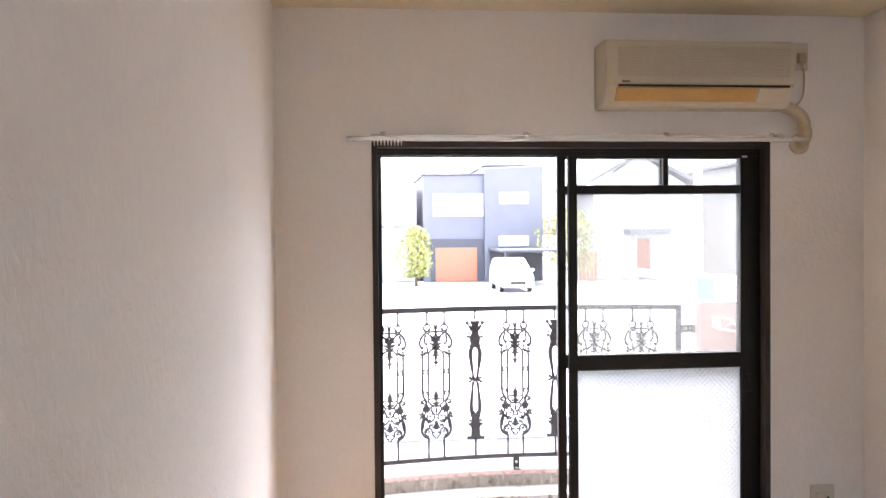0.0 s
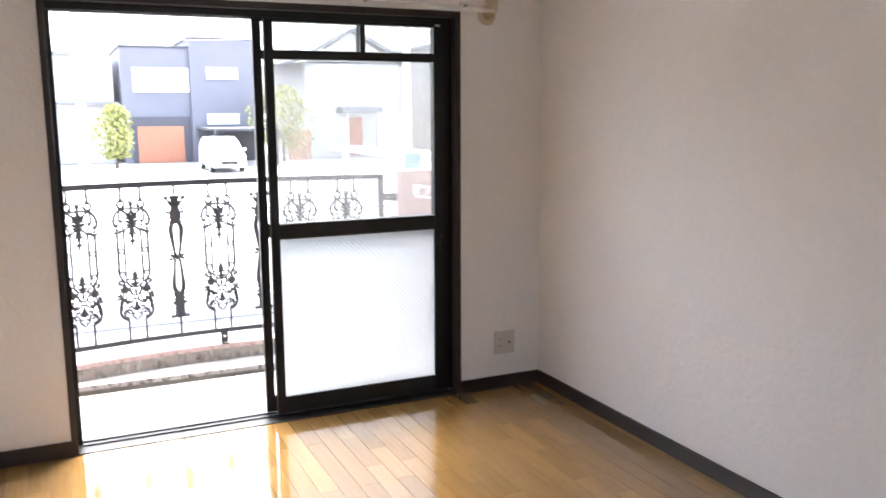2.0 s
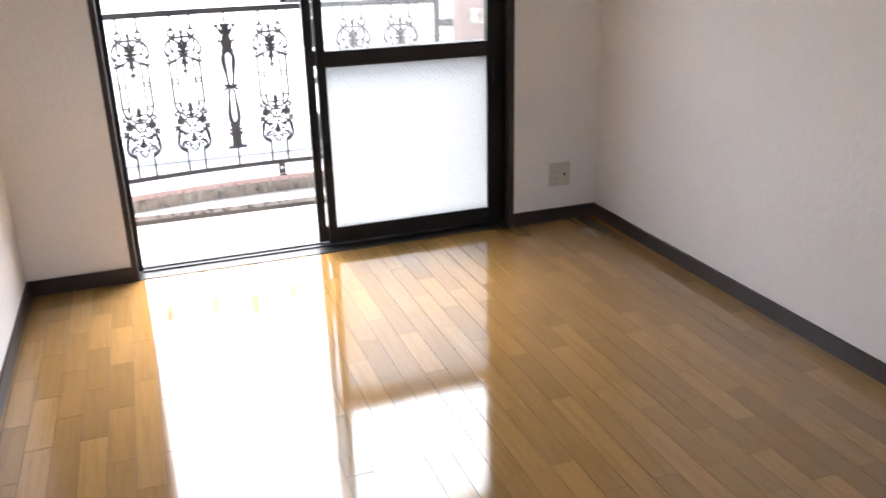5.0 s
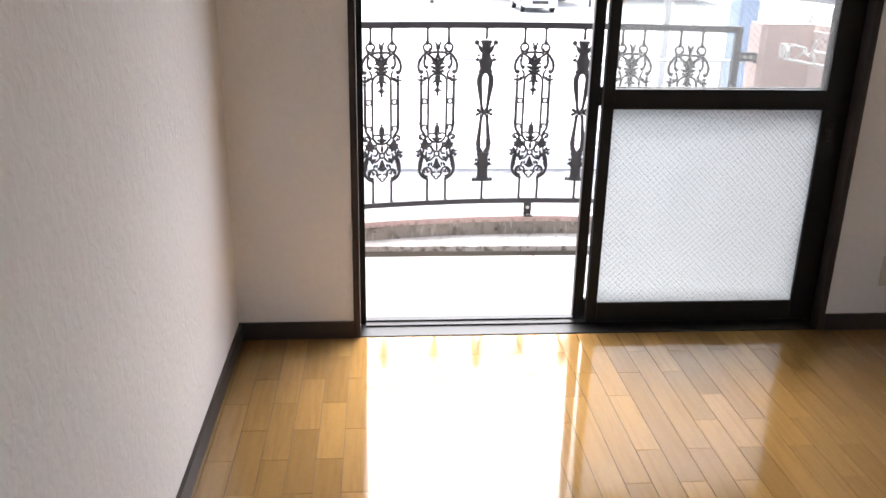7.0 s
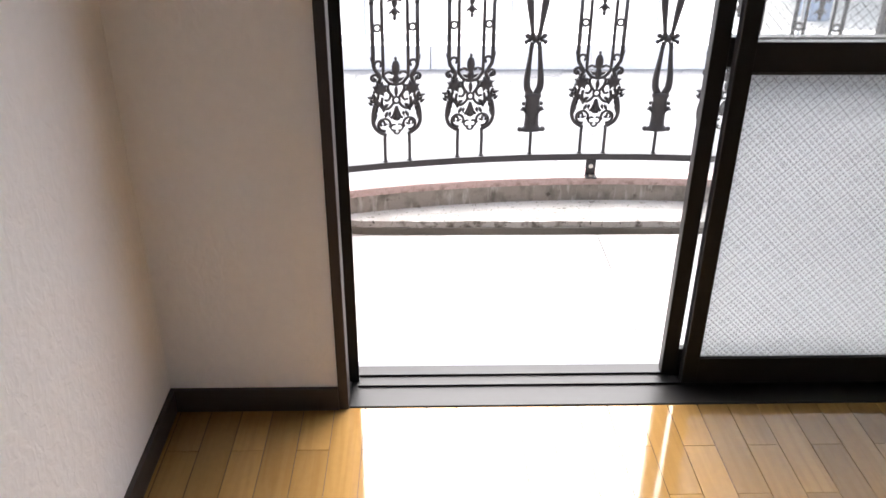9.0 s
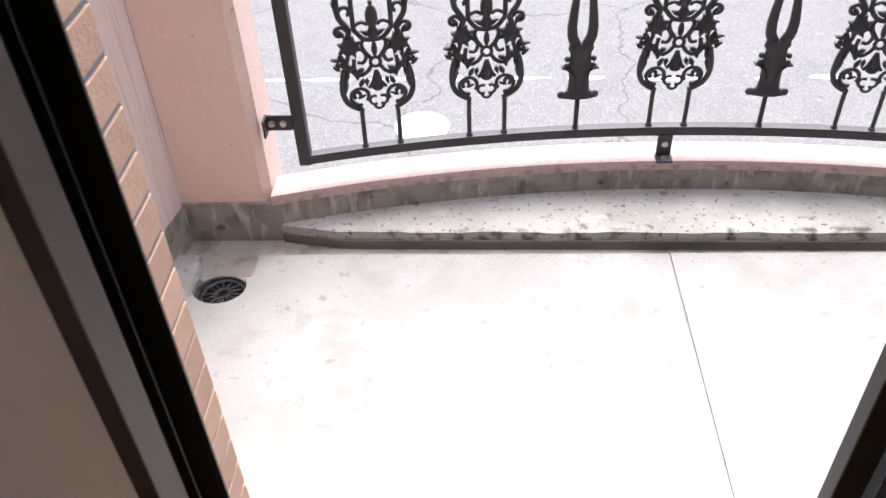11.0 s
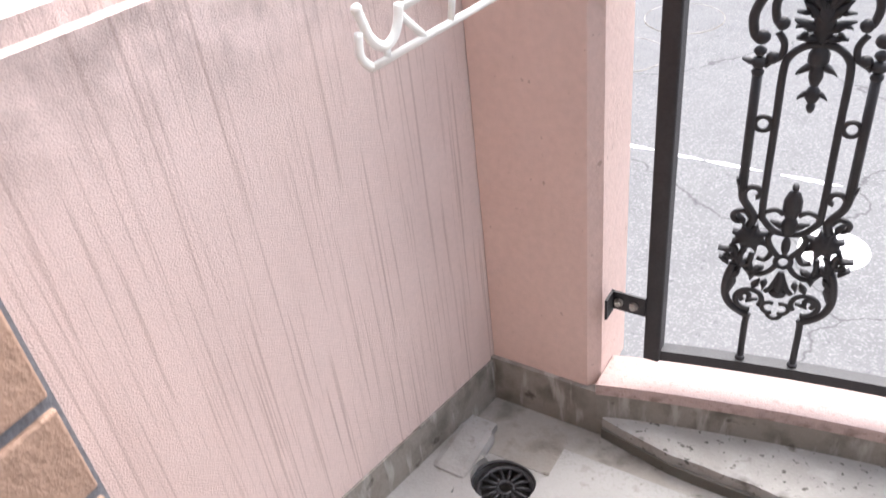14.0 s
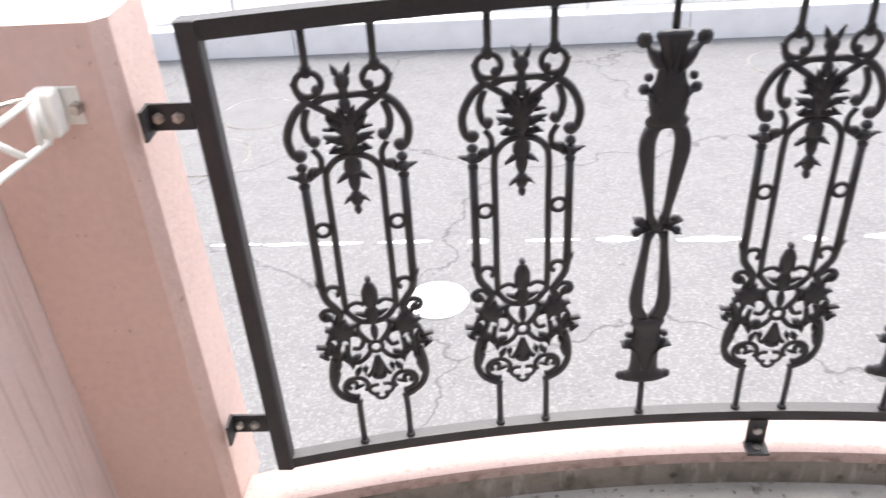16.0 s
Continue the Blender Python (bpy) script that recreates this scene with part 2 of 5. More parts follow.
edge_speckle(SLAB, "X", -0.15, -0.50, 9, 0.4, (0.22, 0.205, 0.18))
edge_speckle(SLAB, "Y", 4.70, 4.90, 120, 0.6, (0.15, 0.135, 0.11))
GUTTER = mossy(concrete("weathered_concrete", (0.31, 0.288, 0.262), (0.13, 0.112, 0.09), 0.8))
mix_color(GUTTER, blotches(GUTTER, (1, 1, 1), 12, 0.55, 0.66, 0.6, 8.0), (0.31, 0.295, 0.275))
STEP = concrete("step_concrete", (0.37, 0.355, 0.335), (0.15, 0.135, 0.115), 0.85)
mix_color(STEP, blotches(STEP, (1, 1, 1), 5, 0.50, 0.68, 0.6, 8.0), (0.22, 0.20, 0.175))
mix_color(STEP, blotches(STEP, (1, 1, 1), 16, 0.60, 0.68, 0.8, 6.0), (0.42, 0.405, 0.39))
mix_color(STEP, blotches(STEP, (1, 1, 1), 70, 0.62, 0.68, 0.8), (0.06, 0.055, 0.045))
edge_speckle(STEP, "Y", 4.888, 4.872, 26, 0.9, (0.075, 0.066, 0.052))
edge_speckle(GUTTER, "X", 0.10, -0.40, 7, 0.9, (0.075, 0.055, 0.04))
DAMP = mossy(concrete("damp_concrete", (0.27, 0.25, 0.222), (0.085, 0.075, 0.065), 0.9))
mix_color(DAMP, blotches(DAMP, (1, 1, 0.2), 40, 0.55, 0.66, 0.75, 8.0), (0.42, 0.40, 0.37))
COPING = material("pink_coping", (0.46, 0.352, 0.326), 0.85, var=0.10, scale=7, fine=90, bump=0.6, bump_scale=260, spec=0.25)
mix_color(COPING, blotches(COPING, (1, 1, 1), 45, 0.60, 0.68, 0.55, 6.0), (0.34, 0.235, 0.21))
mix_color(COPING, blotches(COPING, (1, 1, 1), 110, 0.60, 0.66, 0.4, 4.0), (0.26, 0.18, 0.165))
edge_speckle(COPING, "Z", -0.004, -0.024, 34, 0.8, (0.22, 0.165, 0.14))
TILE = material("tan_brick_tile", (0.41, 0.262, 0.188), 0.6, var=0.14, scale=20, fine=160, bump=0.4, bump_scale=240, rand=0.14)
MORTAR = material("grey_mortar", (0.19, 0.19, 0.205), 0.9, var=0.12, fine=150, bump=0.4)
IRON = material("black_painted_cast_iron", (0.026, 0.024, 0.026), 0.5, var=0.25, scale=25, fine=140, bump=0.25, bump_scale=260)
WIRE = material("glass_wire", (0.16, 0.16, 0.16), 0.5, metal=0.5)
STEEL = material("bolt_steel", (0.45, 0.42, 0.39), 0.35, metal=0.9, var=0.2, scale=60)
RAIL_METAL = material("curtain_rail_metal", (0.86, 0.85, 0.83), 0.25, metal=0.6)
IVORY = material("ivory_plastic", (0.62, 0.56, 0.44), 0.45, var=0.04)
IVORY_DARK = material("dusty_ivory_grille", (0.50, 0.44, 0.34), 0.6, var=0.06)
YELLOWED = material("yellowed_louver_plastic", (0.62, 0.37, 0.13), 0.5, var=0.06)
DARK = material("dark_recess", (0.03, 0.025, 0.02), 0.7)
TAPE = material("beige_pipe_tape", (0.52, 0.42, 0.29), 0.6, var=0.1, scale=30)
PLATE = material("beige_outlet_plate", (0.60, 0.57, 0.49), 0.45, var=0.04)
WHITE_PLASTIC = material("weathered_white_coating", (0.82, 0.81, 0.76), 0.45, var=0.06, scale=30)
ASPHALT = concrete("worn_asphalt", (0.138, 0.136, 0.136), (0.075, 0.075, 0.08), 0.6)
mix_color(ASPHALT, blotches(ASPHALT, (1, 1, 1), 90, 0.5, 0.72, 0.55, 3.0), (0.30, 0.295, 0.29))
mix_color(ASPHALT, cracks(ASPHALT, 0.5), (0.05, 0.05, 0.05))
LOT = concrete("pale_lot_paving", (0.36, 0.352, 0.338), (0.27, 0.26, 0.245), 0.5)
ROAD_PAINT = material("worn_road_paint", (0.78, 0.78, 0.76), 0.8, var=0.15, scale=12)
KERB = concrete("pale_kerb_block", (0.76, 0.745, 0.73), (0.55, 0.53, 0.50), 0.4)
GALV = material("galvanised_pipe", (0.55, 0.56, 0.57), 0.5, metal=0.4)
NAVY = material("navy_siding", (0.165, 0.165, 0.195), 0.7, var=0.08, scale=1.0)
NAVY_DEEP = material("dark_soffit", (0.075, 0.075, 0.09), 0.7)
WHITE_WALL = material("white_render", (0.52, 0.51, 0.50), 0.85, var=0.04, scale=0.8)
GREY_ROOF = material("grey_slate_roof", (0.20, 0.20, 0.21), 0.8, var=0.15, scale=2)
GREY_WALL = material("grey_block_facing", (0.36, 0.34, 0.33), 0.85, var=0.15, scale=3)
TERRACOTTA = material("terracotta_door", (0.40, 0.17, 0.10), 0.6, var=0.08)
ORANGE_WOOD = material("orange_timber", (0.50, 0.26, 0.13), 0.7, var=0.2, scale=4)
PANE_FAR = material("far_window_glass", (0.45, 0.50, 0.55), 0.15)
SHUTTER = material("white_window_blind", (0.80, 0.80, 0.79), 0.6, var=0.05)
CAR_PAINT = material("silver_car_paint", (0.62, 0.64, 0.67), 0.3, metal=0.3, coat=0.6)
CAR_GLASS = material("tinted_windscreen", (0.10, 0.16, 0.24), 0.1)
LEAF = material("yellow_green_leaf", (0.30, 0.30, 0.10), 0.6, var=0.3, scale=2, island=True, rand=0.35)
BARK = material("tree_bark", (0.12, 0.09, 0.065), 0.9, var=0.2)
PVC = material("white_corrugated_sheet", (0.42, 0.41, 0.43), 0.5, var=0.04)
DOWNPIPE = material("dark_grey_pipe", (0.07, 0.065, 0.062), 0.5, var=0.1)
LOCKER = material("pale_blue_steel", (0.22, 0.29, 0.42), 0.5, var=0.08)
BROWN_METAL = material("brown_gloss", (0.20, 0.070, 0.045), 0.3, var=0.15, coat=0.4)


# ---- mesh helpers ----
def box(bm, x0, x1, y0, y1, z0, z1, bevel=0.0):
    made = bmesh.ops.create_cube(bm, size=1, matrix=Matrix.LocRotScale(((x0 + x1) / 2, (y0 + y1) / 2, (z0 + z1) / 2), None, (abs(x1 - x0), abs(y1 - y0), abs(z1 - z0))))
    if bevel:
        edges = list({e for v in made["verts"] for e in v.link_edges})
        bmesh.ops.bevel(bm, geom=edges, offset=bevel, segments=2, affect="EDGES", profile=0.5)
    return bm


def boxed(x0, x1, y0, y1, z0, z1, bevel=0.0):
    return box(bmesh.new(), x0, x1, y0, y1, z0, z1, bevel)


def part(name, bm, material, parent=None, label="", smooth=False):
    """Link a bmesh as one mesh object, under a thing or a part if given."""
    me = bpy.data.meshes.new(name)
    if smooth:
        for f in bm.faces:
            f.smooth = True
    bm.to_mesh(me)
    bm.free()
    me.materials.append(material)
    ob = new(name, me)
    if parent:
        ob.parent = parent
    if label:
        ob["label"] = label
    return ob


def thing(name, label, category, group="", kind="", at=(0, 0, 0)):
    ob = new(name)
    ob.location = at
    ob.empty_display_size = 0.1
    return tagged(ob, label, category, group, kind)


def sweep(bm, pts, r, sides=6, flat=1.0, closed=False, ends=None):
    """A tube along points; flat squeezes it along y; ends: radius factors from first to last."""
    pts = [Vector(p) for p in pts]
    n, rings = len(pts), []
    for i, p in enumerate(pts):
        a = pts[(i - 1) % n] if closed or i else pts[0]
        b = pts[(i + 1) % n] if closed or i < n - 1 else pts[-1]
        d = (b - a).normalized()
        side = d.cross(Vector((0, 1, 0)))
        if side.length < 1e-3:
            side = Vector((1, 0, 0))
        side.normalize()
        up = side.cross(d).normalized()
        f = 1.0 if ends is None else ends[0] + (ends[1] - ends[0]) * i / (n - 1)
        rings.append([bm.verts.new(p + side * (r * f * math.cos(2 * math.pi * k / sides)) + up * (r * f * flat * math.sin(2 * math.pi * k / sides))) for k in range(sides)])
    for i in range(n if closed else n - 1):
        a, b = rings[i], rings[(i + 1) % n]
        for k in range(sides):
            bm.faces.new((a[k], a[(k + 1) % sides], b[(k + 1) % sides], b[k]))
    if not closed:
        bm.faces.new(rings[0][::-1])
        bm.faces.new(rings[-1])
    return bm


def smooth_line(points, per=5):
    """Points of a soft curve through the given ones."""
    p = [Vector(points[0])] + [Vector(q) for q in points] + [Vector(points[-1])]
    out = []
    for i in range(1, len(p) - 2):
        for k in range(per):
            t = k / per
            out.append(0.5 * (2 * p[i] + (p[i + 1] - p[i - 1]) * t + (2 * p[i - 1] - 5 * p[i] + 4 * p[i + 1] - p[i + 2]) * t * t + (3 * p[i] - p[i - 1] - 3 * p[i + 1] + p[i + 2]) * t ** 3))
    return out + [p[-2]]


def blob(bm, at, size, seg=8, rings=5):
    bmesh.ops.create_uvsphere(bm, u_segments=seg, v_segments=rings, radius=1, matrix=Matrix.LocRotScale(at, None, size))
    return bm


def disc(bm, at, r, depth, axis="z", n=20):
    turn = {"z": Euler((0, 0, 0)), "y": Euler((radians(90), 0, 0)), "x": Euler((0, radians(90), 0))}[axis]
    bmesh.ops.create_cone(bm, cap_ends=True, segments=n, radius1=r, radius2=r, depth=depth, matrix=Matrix.LocRotScale(at, turn, None))
    return bm


def slab(bm, outline, z0, z1):
    """A plate from a flat outline (x, y), anticlockwise."""
    lo = [bm.verts.new((x, y, z0)) for x, y in outline]
    hi = [bm.verts.new((x, y, z1)) for x, y in outline]
    bm.faces.new(hi)
    bm.faces.new(lo[::-1])
    for i in range(len(outline)):
        j = (i + 1) % len(outline)
        bm.faces.new((lo[i], lo[j], hi[j], hi[i]))
    return bm


def structure(name, bm, mat, label):
    return tagged(part(name, bm, mat), label, name.split("_")[0], kind="structure")


# ---- the plan ----
XL, XR, YB, YW, YO, CEILING = -0.40, 2.19, -1.9, 3.65, 3.875, 2.365
FZ = -0.004
WX0, WX1, WTOP = 0.015, 1.738, 1.80
BX0, BX1, BY, BZ = -0.43, 2.195, 4.915, -0.135
MID, HALF, SAG = 0.878, 0.980, 0.127
RADIUS = (HALF * HALF + SAG * SAG) / (2 * SAG)
GROUND = -1.35


def arc_y(x, crown=5.091):
    return crown - RADIUS + math.sqrt(RADIUS * RADIUS - (x - MID) ** 2)


# ---- room shell ----
structure("floor", boxed(XL - 0.1, XR + 0.1, YB - 0.1, YW + 0.04, -0.13, FZ - 0.006), SUBFLOOR, "dark underlay below glossy oak strip flooring")
structure("ceiling", boxed(XL - 0.1, XR + 0.1, YB - 0.1, YW, CEILING, CEILING + 0.12), CEIL, "cream papered ceiling")
structure("wall_left", boxed(XL - 0.12, XL, YB, YW, -0.1, CEILING), WALL, "white embossed wallpaper wall")
structure("wall_right", boxed(XR, XR + 0.12, YB, YW, -0.1, CEILING), WALL, "white embossed wallpaper wall with faint scuffs")
# back wall: unseen opening added so that skylight brightens the left wall
bm = bmesh.new()
for x0, x1, z0, z1 in ((XL - 0.12, 0.5, -0.1, CEILING), (1.6, XR + 0.12, -0.1, CEILING), (0.5, 1.6, -0.1, 1.0), (0.5, 1.6, 1.8, CEILING)):
    box(bm, x0, x1, YB - 0.12, YB, z0, z1)
structure("wall_back", bm, WALL, "white embossed wallpaper wall with an unseen opening added for light")
bm = bmesh.new()
box(bm, XL - 0.12, WX0 - 0.006, YW, YO - 0.072, -0.1, CEILING)
box(bm, WX1 + 0.006, XR + 0.12, YW, YO - 0.072, -0.1, CEILING)
box(bm, WX0 - 0.006, WX1 + 0.006, YW, YO - 0.072, WTOP, CEILING)
structure("wall_window", bm, WALL, "white wallpaper wall round the balcony window")
bm = bmesh.new()
box(bm, -3.0, WX0 - 0.005, YO - 0.071, YO - 0.0005, -0.6, 3.2)
box(bm, WX1 + 0.005, 5.0, YO - 0.071, YO - 0.0005, -0.6, 3.2)
box(bm, WX0 - 0.005, WX1 + 0.005, YO - 0.071, YO - 0.0005, WTOP + 0.03, 3.2)
box(bm, WX0 - 0.005, WX1 + 0.005, YO - 0.071, YO - 0.0005, -0.6, -0.03)
outer_wall = structure("wall_outside", bm, MORTAR, "outer wall faced with tan brick tiles and grey joints")
bm = bmesh.new()
T = 0.011
box(bm, XL, WX0 - 0.012, YW - T, YW, FZ, 0.06)
box(bm, WX1 + 0.012, XR, YW - T, YW, FZ, 0.06)
box(bm, XL, XL + T, YB, YW - T, FZ, 0.06)
box(bm, XR - T, XR, YB, YW - T, FZ, 0.06)
box(bm, XL, XR, YB, YB + T, FZ, 0.06)
structure("baseboard", bm, SKIRT, "dark brown skirting board along the walls")

# ---- balcony window: fixed frame and two sliding sashes ----
window = thing("window_1", "black aluminium sliding balcony window, one half open", "window", kind="structure", at=(WX0, YW, 0))
window.location = (0, 0, 0)


def jamb(x, s):
    """Upright of the fixed frame; s: +1 on the left, -1 on the right."""
    bm = bmesh.new()
    box(bm, x - s * 0.012, x + s * 0.012, YW - 0.008, YW + 0.045, FZ, WTOP + 0.012, 0.002)
    part("wood_jamb", bm, TRIM, window, "dark brown wooden jamb")
    bm = bmesh.new()
    box(bm, x - s * 0.042, x - s * 0.004, YW + 0.045, YW + 0.150, -0.028, WTOP)
    for y, w in ((0.047, 0.004), (0.072, 0.008), (0.098, 0.031)):
        box(bm, x - s * 0.004, x + s * w, YW + y, YW + y + 0.004, 0, WTOP - 0.02)
    part("jamb", bm, BRONZE, window)


jamb(WX0, 1)
jamb(WX1, -1)
part("wood_head", boxed(WX0 + 0.012, WX1 - 0.012, YW - 0.008, YW + 0.045, WTOP - 0.016, WTOP + 0.012, 0.002), TRIM, window, "dark brown wooden head")
bm = boxed(WX0 + 0.012, WX1 - 0.012, YW + 0.045, YW + 0.152, WTOP - 0.028, WTOP + 0.03)
for y in (0.047, 0.080, 0.113, 0.146):
    box(bm, WX0 + 0.012, WX1 - 0.012, YW + y, YW + y + 0.004, WTOP - 0.045, WTOP - 0.028)
part("head", bm, BRONZE, window)
bm = boxed(WX0 + 0.012, WX1 - 0.012, YW - 0.002, YW + 0.165, -0.03, 0.0, 0.002)
for y in (0.074, 0.118):
    box(bm, WX0 + 0.03, WX1 - 0.03, YW + y, YW + y + 0.004, 0.0, 0.006)
part("sill_track", bm, BRONZE, window, "black aluminium threshold with sliding tracks")


def diamond_wires(x0, x1, y, z0, z1, pitch=0.023):
    """Two sets of slanting wires clipped to a pane."""
    bm = bmesh.new()
    h = z1 - z0
    for s in (-1, 1):
        c = x0 - h
        while c < x1 + h:
            ends = []
            for u in (0.0, 1.0):
                x = c + s * h * u
                x = min(max(x, x0), x1)
                ends.append((x, y, z0 + s * (x - c)))
            if abs(ends[0][0] - ends[1][0]) > 0.004 and all(z0 - 1e-6 <= e[2] <= z1 + 1e-6 for e in ends):
                sweep(bm, ends, 0.00045, 3)
            c += pitch
    return bm


def sash(x0, x1, y, room_side, bar=1.303):
    """A sliding sash: stiles, rails, a split fanlight, a clear pane and a figured pane."""
    d, s, e = 0.028, 0.038, 0.052
    leaf = part("sash", boxed(x0, x0 + s, y, y + d, 0.012, 1.772, 0.002), BRONZE, window)
    part("stile", boxed(x1 - s - e, x1, y, y + d, 0.012, 1.772, 0.002), BRONZE, leaf)
    a, b = x0 + s, x1 - s - e
    for z0, z1 in ((0.012, 0.086), (0.814, 0.878), (1.588, 1.626), (1.744, 1.772)):
        part("rail", boxed(a, b, y + 0.002, y + d - 0.002, z0, z1, 0.002), BRONZE, leaf)
    part("glazing_bar", boxed(bar - 0.012, bar + 0.012, y + 0.004, y + d - 0.004, 1.626, 1.744), BRONZE, leaf)
    for q0, q1, z0, z1, mat, label in ((a, b, 0.086, 0.814, FIGURED, "obscured figured glass with a fine check"), (a, b, 0.878, 1.588, GLASS, "clear glass"), (a, bar - 0.012, 1.626, 1.744, GLASS, "clear glass"), (bar + 0.012, b, 1.626, 1.744, GLASS, "clear glass")):
        if mat is FIGURED and not room_side:
            mat = GLASS
        pane = part("pane", boxed(q0, q1, y + 0.012, y + 0.016, z0, z1), mat, leaf, label)
        pane.visible_shadow = mat is FIGURED
    if room_side:
        for z0, z1 in ((0.086, 0.814), (0.878, 1.588)):
            tagged(part("wire_mesh", diamond_wires(a, b, y + 0.0105, z0, z1), WIRE, leaf, "fine diamond wire inside the glass"), kind="stuff")
        part("gasket", boxed(a, b, y + 0.004, y + 0.008, 0.809, 0.814), RUBBER, leaf)
        bm = boxed(x1 - s - 0.028, x1 - s - 0.008, y - 0.012, y, 0.70, 0.78, 0.003)
        box(bm, x1 - s - 0.040, x1 - s - 0.020, y - 0.016, y - 0.006, 0.735, 0.75, 0.003)
        part("latch", bm, BRONZE, leaf, "small black finger latch")
        part("sticker", boxed(x1 - s - 0.045, x1 - s - 0.020, y - 0.001, y + 0.001, 1.748, 1.758), SHUTTER, leaf, "small white sticker")
    return leaf


sash(0.862, 1.736, YW + 0.062, True)
sash(0.821, 1.746, YW + 0.104, False)

# ---- brick tiles of the window reveals ----
TILE_PITCH = 0.0555
tile_me = boxed(-0.006, 0.006, -0.0330, 0.0330, -0.0242, 0.0242, 0.0015)
first_tile = None
for side, x in ((1, WX0 - 0.005), (-1, WX1 + 0.005)):
    for i in range(37):
        z = -0.138 + TILE_PITCH * i
        if first_tile is None:
            first_tile = part("tile", tile_me, TILE, outer_wall)
        else:
            first_tile = new("tile", first_tile.data)
            first_tile.parent = outer_wall
        first_tile.location = (x - side * 0.003, YO - 0.036, z)
front_tile = None
for row in range(20):
    for x in (-0.077, -0.252, -0.427, -0.602):
        if front_tile is None:
            front_tile = part("tile", boxed(-0.083, 0.083, -0.006, 0.006, -0.0242, 0.0242, 0.0015), TILE, outer_wall)
        else:
            front_tile = new("tile", front_tile.data)
            front_tile.parent = outer_wall
        front_tile.location = (x, YO - 0.003, TILE_PITCH * row - 0.138)

# ---- balcony ----
HX0, HX1, HY0, HY1 = -0.382, -0.222, 4.620, 4.756
HOLE = Vector((-0.302, 4.697))
bm = bmesh.new()
box(bm, BX0 - 0.3, HX0, YO - 0.16, 4.822, -0.30, BZ)
box(bm, HX0, HX1, YO - 0.16, HY0, -0.30, BZ)
box(bm, HX1, 0.865, YO - 0.16, 4.822, -0.30, BZ)
box(bm, 0.871, BX1 + 0.3, YO - 0.16, 4.822, -0.30, BZ)
box(bm, 0.865, 0.871, YO - 0.16, 4.822, -0.30, BZ - 0.006)
# collar round the drain hole
N = 48
inner, outer, deep = [], [], []
for k in range(N):
    q = k * math.tau / N
    d = Vector((math.cos(q), math.sin(q)))
    e = HOLE + Vector((d.x * 0.070, d.y * 0.062))
    t = min((HX1 - HOLE.x if d.x > 0 else HX0 - HOLE.x) / d.x if abs(d.x) > 1e-6 else 9, (HY1 - HOLE.y if d.y > 0 else HY0 - HOLE.y) / d.y if abs(d.y) > 1e-6 else 9)
    o = HOLE + d * t
    fall = -0.018 if o.y > HY1 - 0.002 else 0.0
    inner.append(bm.verts.new((e.x, e.y, BZ + fall)))
    outer.append(bm.verts.new((o.x, o.y, BZ + fall)))
    deep.append(bm.verts.new((e.x, e.y, BZ - 0.09)))
for k in range(N):
    j = (k + 1) % N
    bm.faces.new((inner[k], outer[k], outer[j], inner[j]))
    bm.faces.new((inner[j], deep[j], deep[k], inner[k]))
structure("balcony_floor", bm, SLAB, "pale grey stained concrete balcony floor with one straight joint")
bm = boxed(BX0 - 0.3, BX1 + 0.3, 4.822, 5.02, -0.30, BZ - 0.018)
box(bm, HX0, HX1, HY1 + 0.001, 4.822, -0.30, BZ - 0.018)
structure("gutter", bm, GUTTER, "shallow weathered gutter along the balcony's edge")


def strip(bm, x0, x1, back, front, z0, z1, n=40):
    """A curved band between two lines y(x)."""
    xs = [x0 + (x1 - x0) * i / n for i in range(n + 1)]
    return slab(bm, [(x, front(x)) for x in xs] + [(x, back(x)) for x in reversed(xs)], z0, z1)


structure("step_balcony", strip(bmesh.new(), -0.17, 1.934, lambda x: arc_y(x, 5.062), lambda x: 4.872 - 0.012 * x + 0.0025 * math.sin(19 * x) + 0.002 * math.sin(53 * x) + 0.18 * max(0.0, 0.0 - x), -0.30, -0.098), STEP, "raised weathered concrete step below the curved railing")
structure("kerb_balcony", strip(bmesh.new(), -0.45, 2.21, lambda x: arc_y(x, 5.122) if -0.2 < x < 1.96 else 5.02, lambda x: arc_y(x, 5.057) if -0.18 < x < 1.94 else 4.905, -0.32, -0.026), DAMP, "damp-stained concrete base band")
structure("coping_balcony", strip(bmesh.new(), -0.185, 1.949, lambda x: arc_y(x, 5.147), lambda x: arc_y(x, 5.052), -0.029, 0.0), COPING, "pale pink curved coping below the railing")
structure("front_balcony", strip(bmesh.new(), -0.56, 2.325, lambda x: arc_y(x, 5.142) if -0.2 < x < 1.96 else 5.03, lambda x: arc_y(x, 5.112) if -0.2 < x < 1.96 else 5.0, GROUND, -0.05), STUCCO, "pink stucco balcony front")
